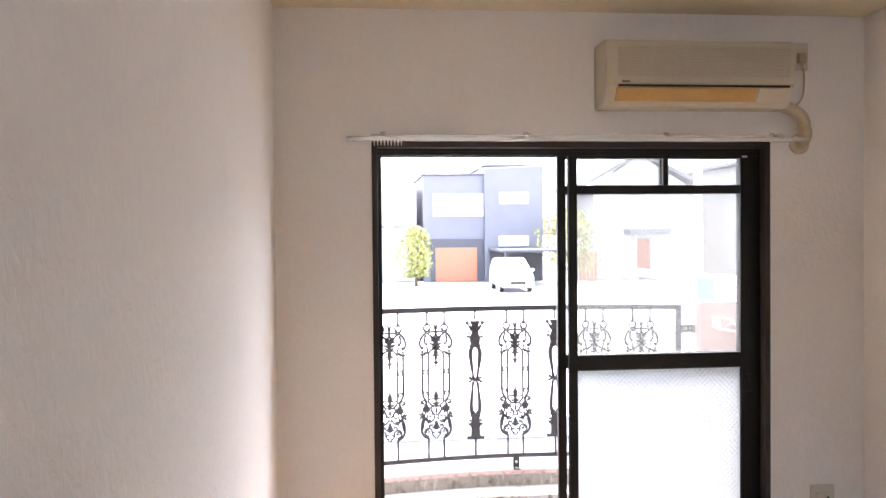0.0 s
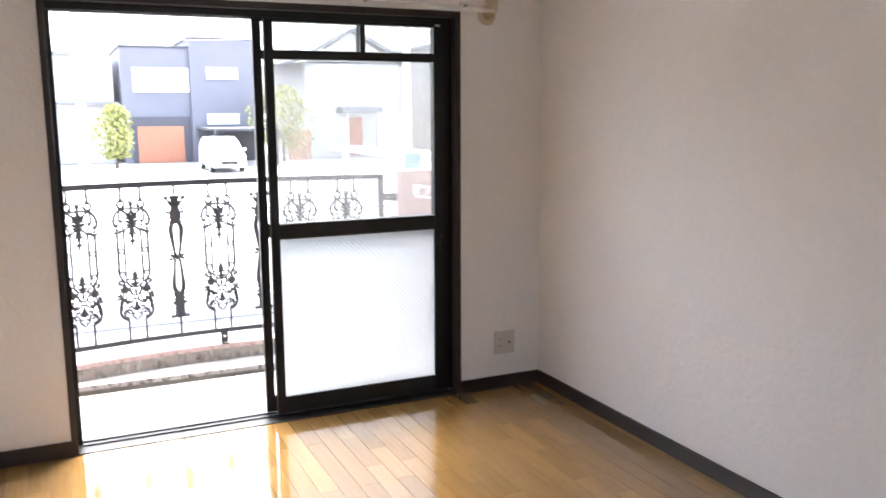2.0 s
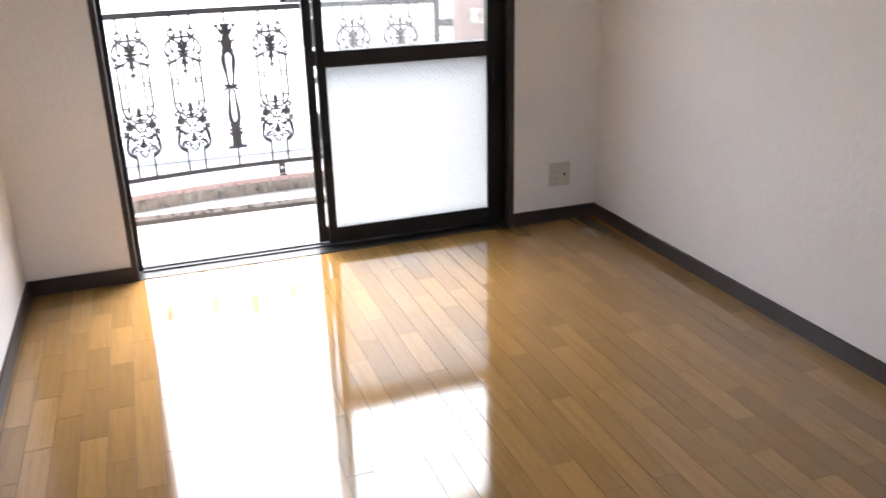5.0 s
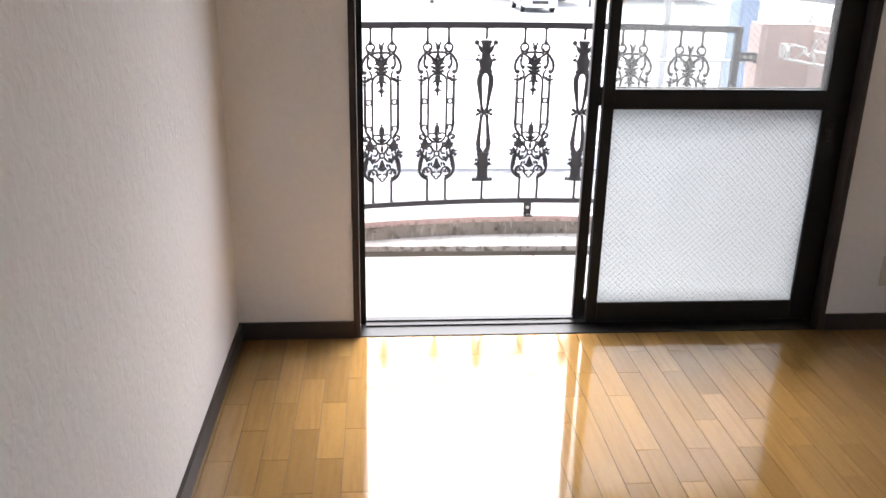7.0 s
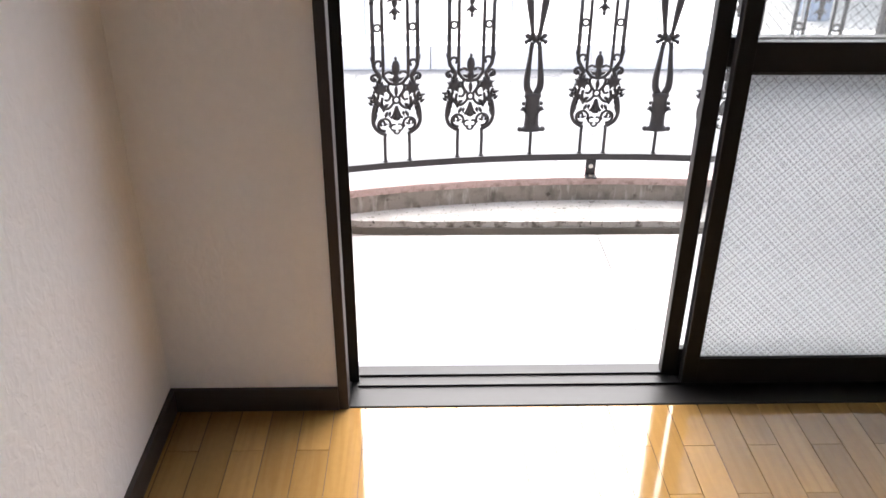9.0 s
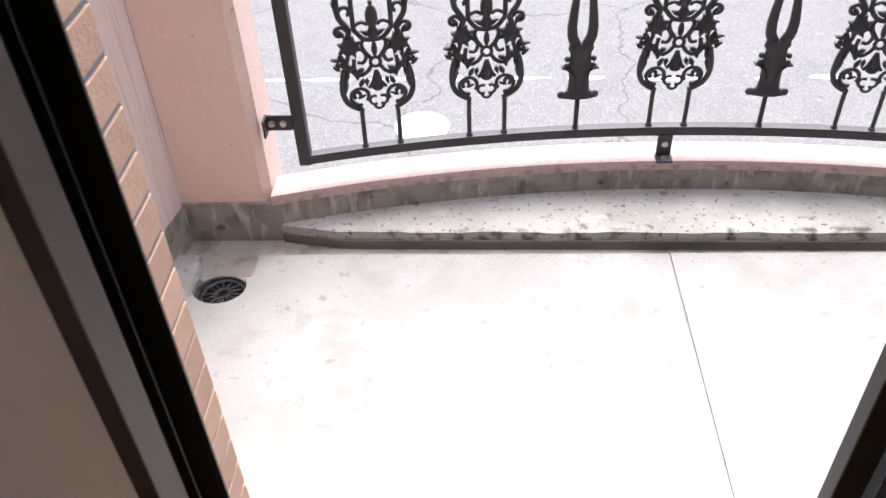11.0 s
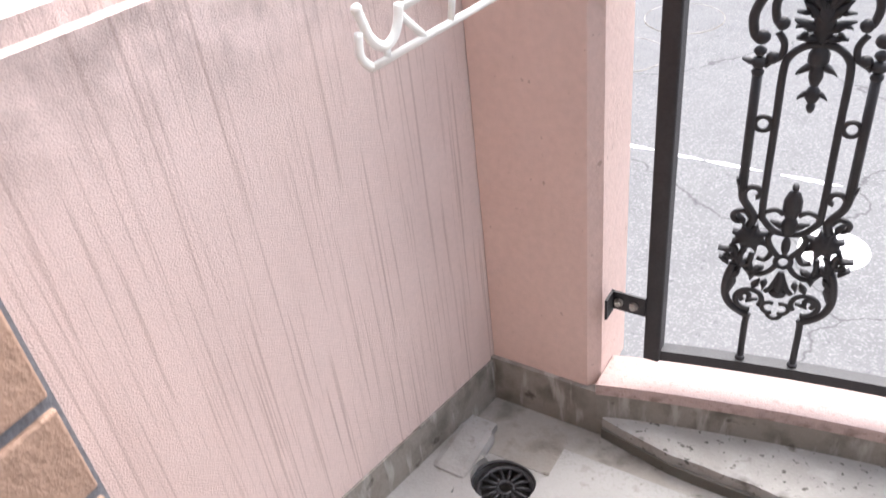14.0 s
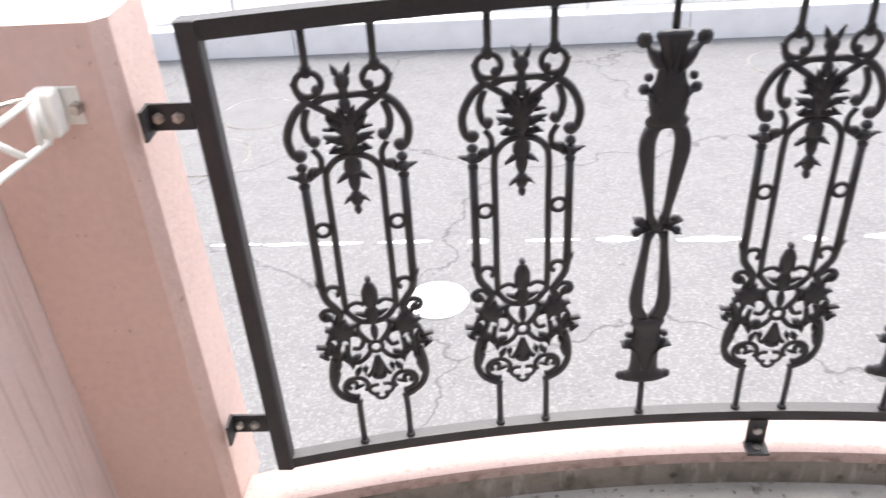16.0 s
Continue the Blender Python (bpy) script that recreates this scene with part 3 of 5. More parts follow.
for side, x in ((-1, BX0), (1, BX1)):
    name = "left" if side < 0 else "right"
    far = x + side * 0.19 * (BY - YO)
    line = [(far, YO - 0.01), (x, BY + 0.01), (x, BY + 0.14), (x + side * 0.13, BY + 0.14), (far + side * 0.13, YO - 0.01)]
    bm = slab(bmesh.new(), line if side > 0 else line[::-1], -0.035, 0.996)
    bmesh.ops.recalc_face_normals(bm, faces=bm.faces)
    bmesh.ops.bevel(bm, geom=[e for e in bm.edges if all(v.co.z > 0.9 for v in e.verts)], offset=0.028, segments=6, affect="EDGES")
    structure("parapet_" + name, bm, STUCCO, "pink stucco parapet wall with dark rain streaks")
    line = [(far - side * 0.005, YO - 0.01), (x - side * 0.005, BY + 0.01), (x + side * 0.1, BY + 0.01), (far + side * 0.1, YO - 0.01)]
    bm = slab(bmesh.new(), line if side > 0 else line[::-1], -0.30, -0.034)
    bmesh.ops.recalc_face_normals(bm, faces=bm.faces)
    structure("base_" + name, bm, DAMP, "damp concrete base band of the parapet")
    edge = -0.187 if side < 0 else 1.943
    bm = bmesh.new()
    pts = [(x, BY), (edge + side * 0.022, BY), (edge, BY + 0.022), (edge, BY + 0.15), (x, BY + 0.15)]
    slab(bm, pts if side < 0 else pts[::-1], -0.038, 1.0)
    bmesh.ops.recalc_face_normals(bm, faces=bm.faces)
    structure("pillar_" + name, bm, SMOOTH_STUCCO, "pink stucco pillar at the end of the railing")

structure("step_joint", strip(bmesh.new(), -0.17, 1.934, lambda x: 4.873 - 0.012 * x + 0.18 * max(0.0, 0.0 - x), lambda x: 4.866 - 0.012 * x + 0.18 * max(0.0, 0.0 - x), -0.30, -0.124), concrete("mossy_joint", (0.15, 0.14, 0.12), (0.05, 0.048, 0.04), 0.9), "dark mossy joint below the step")

# drain lip and grate
structure("gutter_lip", boxed(HX0 - 0.075, HX0 + 0.012, 4.655, 4.800, BZ - 0.04, BZ + 0.010, 0.018), SLAB, "worn mortar lip beside the floor drain")
drain = thing("floor_drain", "round black cast-iron drain grate sunk in the floor", "drain")
c = Vector((HOLE.x + 0.006, HOLE.y - 0.004, BZ - 0.030))
part("pit", disc(bmesh.new(), c + Vector((0, 0, -0.035)), 0.078, 0.01, n=32), DARK, drain)
bm = bmesh.new()
for a in range(14):
    q = a * math.tau / 14
    sweep(bm, [c + Vector((0.014 * math.cos(q), 0.014 * math.sin(q), 0.008)), c + Vector((0.032 * math.cos(q), 0.032 * math.sin(q), 0.007)), c + Vector((0.060 * math.cos(q), 0.054 * math.sin(q), 0.0))], 0.0042, 5)
for rr, w in ((0.016, 0.005), (0.057, 0.007)):
    sweep(bm, [c + Vector((rr * math.cos(a * math.tau / 28), rr * math.sin(a * math.tau / 28), 0.008 if rr < 0.02 else 0.0)) for a in range(28)], w, 6, closed=True)
part("grate", bm, IRON, drain, smooth=True)
bm = bmesh.new()
sweep(bm, [(HOLE.x + 0.0685 * math.cos(a * math.tau / 32), HOLE.y + 0.0605 * math.sin(a * math.tau / 32), BZ - 0.022) for a in range(32)], 0.0045, 6, closed=True)
part("rim", bm, IRON, drain, "rusty drain rim", smooth=True)

# ---- railing ----
railing = thing("balcony_railing", "black cast-iron balcony railing, bowed, with scrolled panels", "railing", at=(MID, 5.0, 0))
railing.location = (0, 0, 0)
Z_LOW, Z_TOP = 0.078, 0.968


def square_bar(z, w, h):
    bm = bmesh.new()
    strip(bm, MID - HALF, MID + HALF, lambda x: arc_y(x) + w / 2, lambda x: arc_y(x) - w / 2, z - h / 2, z + h / 2, 44)
    return bm


part("bottom_bar", square_bar(Z_LOW, 0.026, 0.026), IRON, railing)
part("top_bar", square_bar(Z_TOP, 0.030, 0.030), IRON, railing)
for s in (-1, 1):
    x = MID + s * (HALF - 0.013)
    part("end_post", boxed(x - 0.0165, x + 0.0165, arc_y(x) - 0.0165, arc_y(x) + 0.0165, 0.064, 0.984, 0.004), IRON, railing)
    for z in (0.84, 0.198):
        x0, x1 = sorted((x + s * 0.016, x + s * 0.085))
        bm = boxed(x0, x1, arc_y(x) - 0.018, arc_y(x) - 0.013, z - 0.022, z + 0.022, 0.001)
        xe = x + s * 0.085
        box(bm, min(xe, xe - s * 0.005), max(xe, xe - s * 0.005), arc_y(x) - 0.050, arc_y(x) - 0.013, z - 0.026, z + 0.022)
        plate = part("bracket", bm, IRON, railing, "black steel angle bracket")
        for dx in (0.022, 0.052):
            bm = disc(bmesh.new(), (x + s * (0.016 + dx), arc_y(x) - 0.021, z), 0.009, 0.006, "y", 6)
            disc(bm, (x + s * (0.016 + dx), arc_y(x) - 0.0265, z), 0.005, 0.007, "y", 8)
            part("bolt", bm, STEEL, plate, "steel hexagon bolt")
bm = boxed(0.854, 0.894, arc_y(MID) - 0.018, arc_y(MID) - 0.013, 0.0, 0.068, 0.001)
box(bm, 0.852, 0.896, arc_y(MID) - 0.050, arc_y(MID) - 0.013, 0.0, 0.006)
plate = part("bracket", bm, IRON, railing, "black steel foot bracket")
bm = disc(bmesh.new(), (0.874, arc_y(MID) - 0.021, 0.042), 0.009, 0.006, "y", 6)
part("bolt", bm, STEEL, plate, "steel hexagon bolt")
part("bolt", disc(bmesh.new(), (0.874, arc_y(MID) - 0.035, 0.008), 0.009, 0.006, "z", 6), STEEL, plate, "steel hexagon bolt")


def curl(cx, cz, r0, r1, a0, a1, n=14):
    """A scroll in the panel's plane, from angle a0 to a1 in degrees."""
    out = []
    for i in range(n + 1):
        t = i / n
        a, r = radians(a0 + (a1 - a0) * t), r0 + (r1 - r0) * t
        out.append((cx + r * math.cos(a), 0, cz + r * math.sin(a)))
    return out


def leaf_blade(bm, x, z, length, width, angle, depth=0.006):
    """A pointed cast leaf with a raised midrib."""
    d = Vector((math.cos(radians(angle)), 0, math.sin(radians(angle))))
    s = Vector((-d.z, 0, d.x))
    o, rows = Vector((x, 0, z)), []
    for t, w in ((0, 0.35), (0.3, 1.0), (0.6, 0.8), (1.0, 0.08)):
        p = o + d * length * t
        rows.append([bm.verts.new(p + s * width * w / 2), bm.verts.new(p + Vector((0, -depth, 0))), bm.verts.new(p - s * width * w / 2), bm.verts.new(p + Vector((0, depth, 0)))])
    for a, b in zip(rows, rows[1:]):
        for k in range(4):
            bm.faces.new((a[k], a[(k + 1) % 4], b[(k + 1) % 4], b[k]))
    bm.faces.new(rows[0][::-1])
    bm.faces.new(rows[-1])


def scroll_panel():
    """Cast scrollwork, centred on x = 0, heights as they stand."""
    bm = bmesh.new()
    F = 0.85
    for s in (-1, 1):
        m = lambda pts: [(s * x, y, z) for x, y, z in pts]
        line = lambda pts, r, **k: sweep(bm, m(smooth_line([(x, 0, z) for x, z in pts])), r, 6, F, **k)
        # rods to the bars
        sweep(bm, m([(0.052, 0, 0.955), (0.052, 0, 0.885)]), 0.0062, 6)
        line([(0.047, 0.09), (0.047, 0.185), (0.044, 0.205)], 0.0062)
        for z in (0.093, 0.951):
            blob(bm, (s * (0.047 if z < 0.5 else 0.052), 0, z), (0.010, 0.010, 0.006))
        # crowning loops and shoulder
        sweep(bm, m(curl(0.052, 0.862, 0.0200, 0.0200, 0, 360, 18)[:-1]), 0.0055, 6, F, closed=True)
        blob(bm, (s * 0.040, 0, 0.852), (0.009, 0.008, 0.009))
        line([(0.0, 0.838), (0.028, 0.838), (0.046, 0.830)], 0.0065)
        line([(0.074, 0.868), (0.066, 0.842), (0.046, 0.825), (0.022, 0.808), (0.006, 0.79)], 0.0062)
        line([(0.056, 0.836), (0.080, 0.815), (0.096, 0.780), (0.093, 0.750), (0.083, 0.738)], 0.0075)
        line([(0.060, 0.822), (0.068, 0.795), (0.064, 0.770), (0.054, 0.762)], 0.0065)
        blob(bm, (s * 0.056, 0, 0.766), (0.011, 0.010, 0.011))
        blob(bm, (s * 0.082, 0, 0.744), (0.013, 0.010, 0.012))
        line([(0.060, 0.752), (0.050, 0.735), (0.052, 0.715), (0.066, 0.705), (0.074, 0.698)], 0.0055)
        blob(bm, (s * 0.063, 0, 0.712), (0.011, 0.009, 0.010))
        for z, r in ((0.722, 0.010), (0.704, 0.0125), (0.688, 0.010)):
            blob(bm, (s * 0.082, 0, z), (r, r, r * 0.85))
        leaf_blade(bm, s * 0.086, 0.702, 0.022, 0.012, 20 if s > 0 else 160)
        # uprights
        sweep(bm, m([(0.082, 0, 0.69), (0.082, 0, 0.475)]), 0.0078, 6)
        line([(0.0, 0.735), (0.022, 0.731), (0.040, 0.715), (0.046, 0.690), (0.046, 0.60), (0.046, 0.44), (0.040, 0.415), (0.022, 0.396), (0.0, 0.392)], 0.0062)
        sweep(bm, m(curl(0.064, 0.600, 0.0125, 0.0125, 0, 360, 16)[:-1]), 0.0045, 6, F, closed=True)
        # lower scrolls
        sweep(bm, m(curl(0.062, 0.468, 0.017, 0.007, -10, 250)), 0.0055, 6, F)
        leaf_blade(bm, s * 0.080, 0.476, 0.026, 0.014, 60 if s > 0 else 120)
        line([(0.082, 0.478), (0.078, 0.455), (0.066, 0.436), (0.058, 0.42), (0.064, 0.40)], 0.0075)
        sweep(bm, m(curl(0.080, 0.418, 0.016, 0.008, 170, -110)), 0.0055, 6, F)
        blob(bm, (s * 0.060, 0, 0.378), (0.025, 0.011, 0.022), 10, 6)
        for q in range(20, 380, 45):
            a = q if s > 0 else 180 - q
            leaf_blade(bm, s * 0.060, 0.378, 0.031, 0.022, a, 0.010)
        # leaves that tie the rosette to the cup below
        line([(0.088, 0.360), (0.080, 0.346), (0.086, 0.330), (0.097, 0.338)], 0.0058)
        line([(0.066, 0.352), (0.072, 0.334), (0.064, 0.318), (0.052, 0.322)], 0.0058)
        line([(0.034, 0.372), (0.022, 0.352), (0.030, 0.334), (0.044, 0.336)], 0.0052)
        for x, z, le, w, a in ((0.084, 0.345, 0.026, 0.016, 10), (0.090, 0.318, 0.022, 0.014, 40), (0.062, 0.330, 0.030, 0.020, -60), (0.030, 0.318, 0.026, 0.016, -30), (0.050, 0.290, 0.024, 0.016, 100), (0.024, 0.290, 0.022, 0.013, -80), (0.072, 0.405, 0.026, 0.014, 60)):
            leaf_blade(bm, s * x, z, le, w, a if s > 0 else 180 - a, 0.009)
        line([(0.010, 0.343), (0.026, 0.366), (0.030, 0.385), (0.020, 0.398)], 0.0055)
        line([(0.010, 0.325), (0.022, 0.308), (0.040, 0.30), (0.054, 0.318), (0.052, 0.345)], 0.0055)
        leaf_blade(bm, s * 0.040, 0.300, 0.030, 0.020, 30 if s > 0 else 150)
        leaf_blade(bm, s * 0.070, 0.312, 0.034, 0.020, 65 if s > 0 else 115)
        leaf_blade(bm, s * 0.082, 0.285, 0.028, 0.016, 120 if s > 0 else 60)
        line([(0.080, 0.318), (0.088, 0.285), (0.089, 0.250), (0.078, 0.222), (0.055, 0.205), (0.044, 0.204)], 0.0075)
        leaf_blade(bm, s * 0.078, 0.296, 0.06, 0.020, -78 if s > 0 else 258)
        sweep(bm, m(curl(0.047, 0.240, 0.024, 0.022, -100, 215, 18)), 0.0052, 6, F)
        sweep(bm, m(curl(0.052, 0.246, 0.012, 0.003, -60, 240, 10)), 0.0052, 6, F)
        leaf_blade(bm, s * 0.052, 0.236, 0.022, 0.012, 160 if s > 0 else 20)
        leaf_blade(bm, s * 0.044, 0.268, 0.026, 0.015, 115 if s > 0 else 65)
        line([(0.0, 0.310), (0.012, 0.275), (0.022, 0.262)], 0.005)
        sweep(bm, m(curl(0.011, 0.226, 0.012, 0.012, -120, 120, 8)), 0.0045, 6, F)
        # acanthus of the crown
        for z, a, le, w in ((0.744, 2, 0.032, 0.015), (0.756, 24, 0.042, 0.018), (0.772, 46, 0.044, 0.018), (0.790, 70, 0.034, 0.015)):
            leaf_blade(bm, s * 0.003, z, le, w, a if s > 0 else 180 - a, 0.009)
            leaf_blade(bm, s * 0.020, z + 0.010, le * 0.45, w * 0.55, (a - 38) if s > 0 else 218 - a, 0.008)
        blob(bm, (s * 0.053, 0, 0.884), (0.0105, 0.008, 0.013))
        leaf_blade(bm, s * 0.004, 0.705, 0.030, 0.014, -35 if s > 0 else 215)
        leaf_blade(bm, s * 0.006, 0.660, 0.020, 0.010, -40 if s > 0 else 220)
        leaf_blade(bm, s * 0.006, 0.868, 0.026, 0.012, 70 if s > 0 else 110)
        line([(0.044, 0.432), (0.026, 0.440), (0.012, 0.432)], 0.005)
        leaf_blade(bm, s * 0.004, 0.405, 0.030, 0.016, 25 if s > 0 else 155)
    # middle line
    for z, w, h in ((0.862, 0.013, 0.016), (0.845, 0.008, 0.012), (0.822, 0.010, 0.016), (0.768, 0.016, 0.034), (0.715, 0.016, 0.02), (0.690, 0.011, 0.024), (0.655, 0.012, 0.016), (0.634, 0.007, 0.010), (0.452, 0.016, 0.032), (0.488, 0.006, 0.007), (0.410, 0.014, 0.022), (0.368, 0.008, 0.02), (0.283, 0.010, 0.026), (0.262, 0.016, 0.010)):
        blob(bm, (0, 0, z), (w, 0.010, h))
    sweep(bm, [(0.0125 * math.cos(a * math.tau / 16), 0, 0.333 + 0.0125 * math.sin(a * math.tau / 16)) for a in range(16)], 0.005, 6, F, closed=True)
    sweep(bm, curl(0, 0.213, 0.012, 0.012, 160, 380, 8), 0.0045, 6, F)
    return bm


def cast_baluster():
    """Vase-shaped open baluster, centred on x = 0."""
    bm = bmesh.new()
    sweep(bm, [(0, 0, 0.955), (0, 0, 0.90)], 0.0065, 6)
    sweep(bm, [(0, 0, 0.19), (0, 0, 0.09)], 0.0065, 6)
    blob(bm, (0, 0, 0.093), (0.010, 0.010, 0.006))
    blob(bm, (0, 0, 0.951), (0.010, 0.010, 0.006))

    def column(rows):
        rings = []
        for z, w in rows:
            rings.append([bm.verts.new((w * math.cos(k * math.tau / 10), 0.35 * w * math.sin(k * math.tau / 10) * 1.1, z)) for k in range(10)])
        for a, b in zip(rings, rings[1:]):
            for k in range(10):
                bm.faces.new((a[k], a[(k + 1) % 10], b[(k + 1) % 10], b[k]))
        bm.faces.new(rings[0][::-1])
        bm.faces.new(rings[-1])

    column([(0.187, 0.048), (0.196, 0.046), (0.204, 0.030), (0.225, 0.027), (0.255, 0.027), (0.275, 0.032), (0.288, 0.028), (0.312, 0.027), (0.322, 0.033), (0.338, 0.031)])
    column([(0.736, 0.034), (0.746, 0.037), (0.756, 0.029), (0.775, 0.033), (0.798, 0.034), (0.814, 0.026), (0.845, 0.020), (0.872, 0.022), (0.888, 0.030), (0.896, 0.028)])

    def flat_leg(s, rows):
        """Flat cast leg with softened edges; rows: height, inner and outer edge."""
        rings = []
        for z, a, b in rows:
            e = 0.003
            rings.append([bm.verts.new((s * x, y, z)) for x, y in ((a, -0.004), (a + e, -0.009), (b - e, -0.009), (b, -0.004), (b, 0.004), (b - e, 0.009), (a + e, 0.009), (a, 0.004))])
        for p, q in zip(rings, rings[1:]):
            for k in range(8):
                bm.faces.new((p[k], p[(k + 1) % 8], q[(k + 1) % 8], q[k]))
        bm.faces.new(rings[0][::-1])
        bm.faces.new(rings[-1])

    for s in (-1, 1):
        flat_leg(s, [(0.336, 0.000, 0.028), (0.346, 0.004, 0.034), (0.360, 0.0115, 0.0375), (0.385, 0.0145, 0.0385), (0.420, 0.0135, 0.0345), (0.460, 0.0115, 0.0285), (0.500, 0.0095, 0.0235), (0.516, 0.007, 0.0225), (0.530, 0.0, 0.021)])
        flat_leg(s, [(0.550, 0.0, 0.020), (0.566, 0.007, 0.0215), (0.585, 0.0095, 0.0240), (0.620, 0.0115, 0.0310), (0.660, 0.0140, 0.0390), (0.690, 0.0160, 0.0435), (0.712, 0.0160, 0.0425), (0.728, 0.0105, 0.0375), (0.737, 0.0, 0.033)])
        for x, z, r in ((0.032, 0.553, 0.010), (0.036, 0.530, 0.009), (0.047, 0.884, 0.0135), (0.044, 0.193, 0.011), (0.034, 0.275, 0.009), (0.034, 0.296, 0.008), (0.042, 0.802, 0.010), (0.036, 0.822, 0.008)):
            blob(bm, (s * x, 0, z), (r, 0.009, r))
        for x, z, le, w, a in ((0.012, 0.542, 0.034, 0.016, 25), (0.012, 0.542, 0.034, 0.016, -25), (0.010, 0.83, 0.062, 0.024, 55), (0.002, 0.836, 0.056, 0.020, 82), (0.012, 0.77, 0.042, 0.018, 50), (0.014, 0.252, 0.034, 0.014, 45), (0.006, 0.21, 0.045, 0.020, 80), (0.022, 0.268, 0.026, 0.012, 10)):
            leaf_blade(bm, s * x, z, le, w, a if s > 0 else 180 - a, 0.013)
    blob(bm, (0, 0, 0.542), (0.018, 0.012, 0.014))
    return bm


panel_me = cast_me = None
for x in (0.1145, 0.391, 0.874, 1.357, 1.634):
    if panel_me is None:
        ob = part("scroll_panel", scroll_panel(), IRON, railing, "black cast-iron scroll panel with leaves", smooth=True)
        panel_me = ob.data
    else:
        ob = new("scroll_panel", panel_me)
        ob.parent = railing
    ob.matrix_basis = pose(x, arc_y(x), 0, 0, 0, -math.degrees(math.asin((x - MID) / RADIUS)))
for x in (0.630, 1.118):
    if cast_me is None:
        ob = part("baluster", cast_baluster(), IRON, railing, "black cast-iron open baluster", smooth=True)
        cast_me = ob.data
    else:
        ob = new("baluster", cast_me)
        ob.parent = railing
    ob.matrix_basis = pose(x, arc_y(x), 0, 0, 0, -math.degrees(math.asin((x - MID) / RADIUS)))


# ---- laundry pole holders on the pillars ----
def pole_holder():
    """Swivel arm with two pole cradles; the arm runs along -x from the origin at its plate's axis."""
    holder = thing("laundry_pole_holder", "white coated laundry pole holder bolted to the pink pillar", "pole holder", "pole holders")
    bm = boxed(-0.022, 0.030, -0.004, 0.0, -0.030, 0.030, 0.002)
    back = part("wall_plate", bm, WHITE_PLASTIC, holder)
    bm = disc(bmesh.new(), (0.024, -0.008, -0.002), 0.011, 0.008, "y", 6)
    disc(bm, (0.024, -0.014, -0.002), 0.007, 0.008, "y", 10)
    part("bolt", bm, STEEL, back, "rusty steel bolt")
    bm = boxed(-0.030, 0.006, -0.040, -0.004, -0.036, 0.034, 0.006)
    part("hinge_block", bm, WHITE_PLASTIC, holder)
    return holder


def pole_arm(holder, yaw):
    """Swivel arm: a lower rail that carries uprights, braces and two hooked cradles."""
    arm = None
    for name, rr, soft, pts in (
            ("arm", 0.0065, 1, ((0.0, -0.034), (0.13, -0.034), (0.33, -0.034))),
            ("pivot", 0.007, 1, ((0.0, 0.034), (0.0, -0.034))),
            ("top_rail", 0.0058, 1, ((0.0, 0.034), (0.105, 0.030))),
            ("cradle", 0.0075, 4, ((0.105, 0.034), (0.112, 0.016), (0.124, 0.004), (0.138, 0.006), (0.148, 0.022), (0.152, 0.05), (0.158, 0.068))),
            ("brace", 0.0058, 1, ((0.012, 0.030), (0.018, -0.030))),
            ("brace", 0.0058, 1, ((0.105, 0.022), (0.055, -0.032))),
            ("top_rail", 0.0058, 1, ((0.150, 0.026), (0.262, 0.022))),
            ("brace", 0.0058, 1, ((0.152, 0.024), (0.168, -0.032))),
            ("cradle", 0.0075, 4, ((0.262, 0.030), (0.268, 0.008), (0.284, -0.012), (0.304, -0.014), (0.322, 0.004), (0.330, 0.030), (0.335, 0.050))),
            ("brace", 0.0058, 1, ((0.262, 0.014), (0.225, -0.032))),
            ("end_guard", 0.0065, 4, ((0.340, 0.02), (0.345, -0.012), (0.330, -0.034))),
            ("brace", 0.0058, 1, ((0.296, -0.014), (0.300, -0.034)))):
        line = [(0.93 * x, 0, z) for x, z in pts]
        bm = sweep(bmesh.new(), smooth_line(line, soft) if soft > 1 else line, rr, 8, 0.75)
        if name == "cradle":
            blob(bm, line[-1], (0.009, 0.007, 0.007))
        ob = part(name, bm, WHITE_PLASTIC, arm or holder, "" if arm else "white swivel arm with two pole cradles", smooth=True)
        if arm is None:
            arm = ob
            arm.matrix_basis = pose(-0.012, -0.046, -0.002, 0, 3.5, yaw)
    bm = bmesh.new()
    sweep(bm, smooth_line([(0, 0, 0.034), (0.03, 0.0, 0.040), (0.062, 0.0, 0.044), (0.068, 0.0, 0.050), (0.068, 0.0, 0.080)], 4), 0.003, 6)
    ob = part("pin", bm, STEEL, holder, "bent wire locking pin")
    ob.matrix_basis = pose(-0.012, -0.046, -0.002, 0, 0, yaw - 12)


left_holder = pole_holder()
pole_arm(left_holder, -104)
left_holder.matrix_basis = pose(-0.280, BY, 0.880)
right_holder = pole_holder()
pole_arm(right_holder, -60)
right_holder.matrix_basis = pose(2.06, BY, 0.880)

# ---- air conditioner ----
aircon = thing("air_conditioner", "old ivory wall air conditioner with yellowed louver above the window", "air conditioner")
AX0, AX1, AZ0, AZ1, AY = 0.962, 1.770, 1.942, 2.216, 3.47
bm = bmesh.new()
prof = [(YW, AZ0), (YW, AZ1), (AY + 0.03, AZ1), (AY + 0.006, AZ1 - 0.012), (AY, AZ1 - 0.04), (AY, AZ0 + 0.085), (AY + 0.045, AZ0 + 0.012), (AY + 0.06, AZ0)]
a = [bm.verts.new((AX0, y, z)) for y, z in prof]
b = [bm.verts.new((AX1, y, z)) for y, z in prof]
bm.faces.new(a)
bm.faces.new(b[::-1])
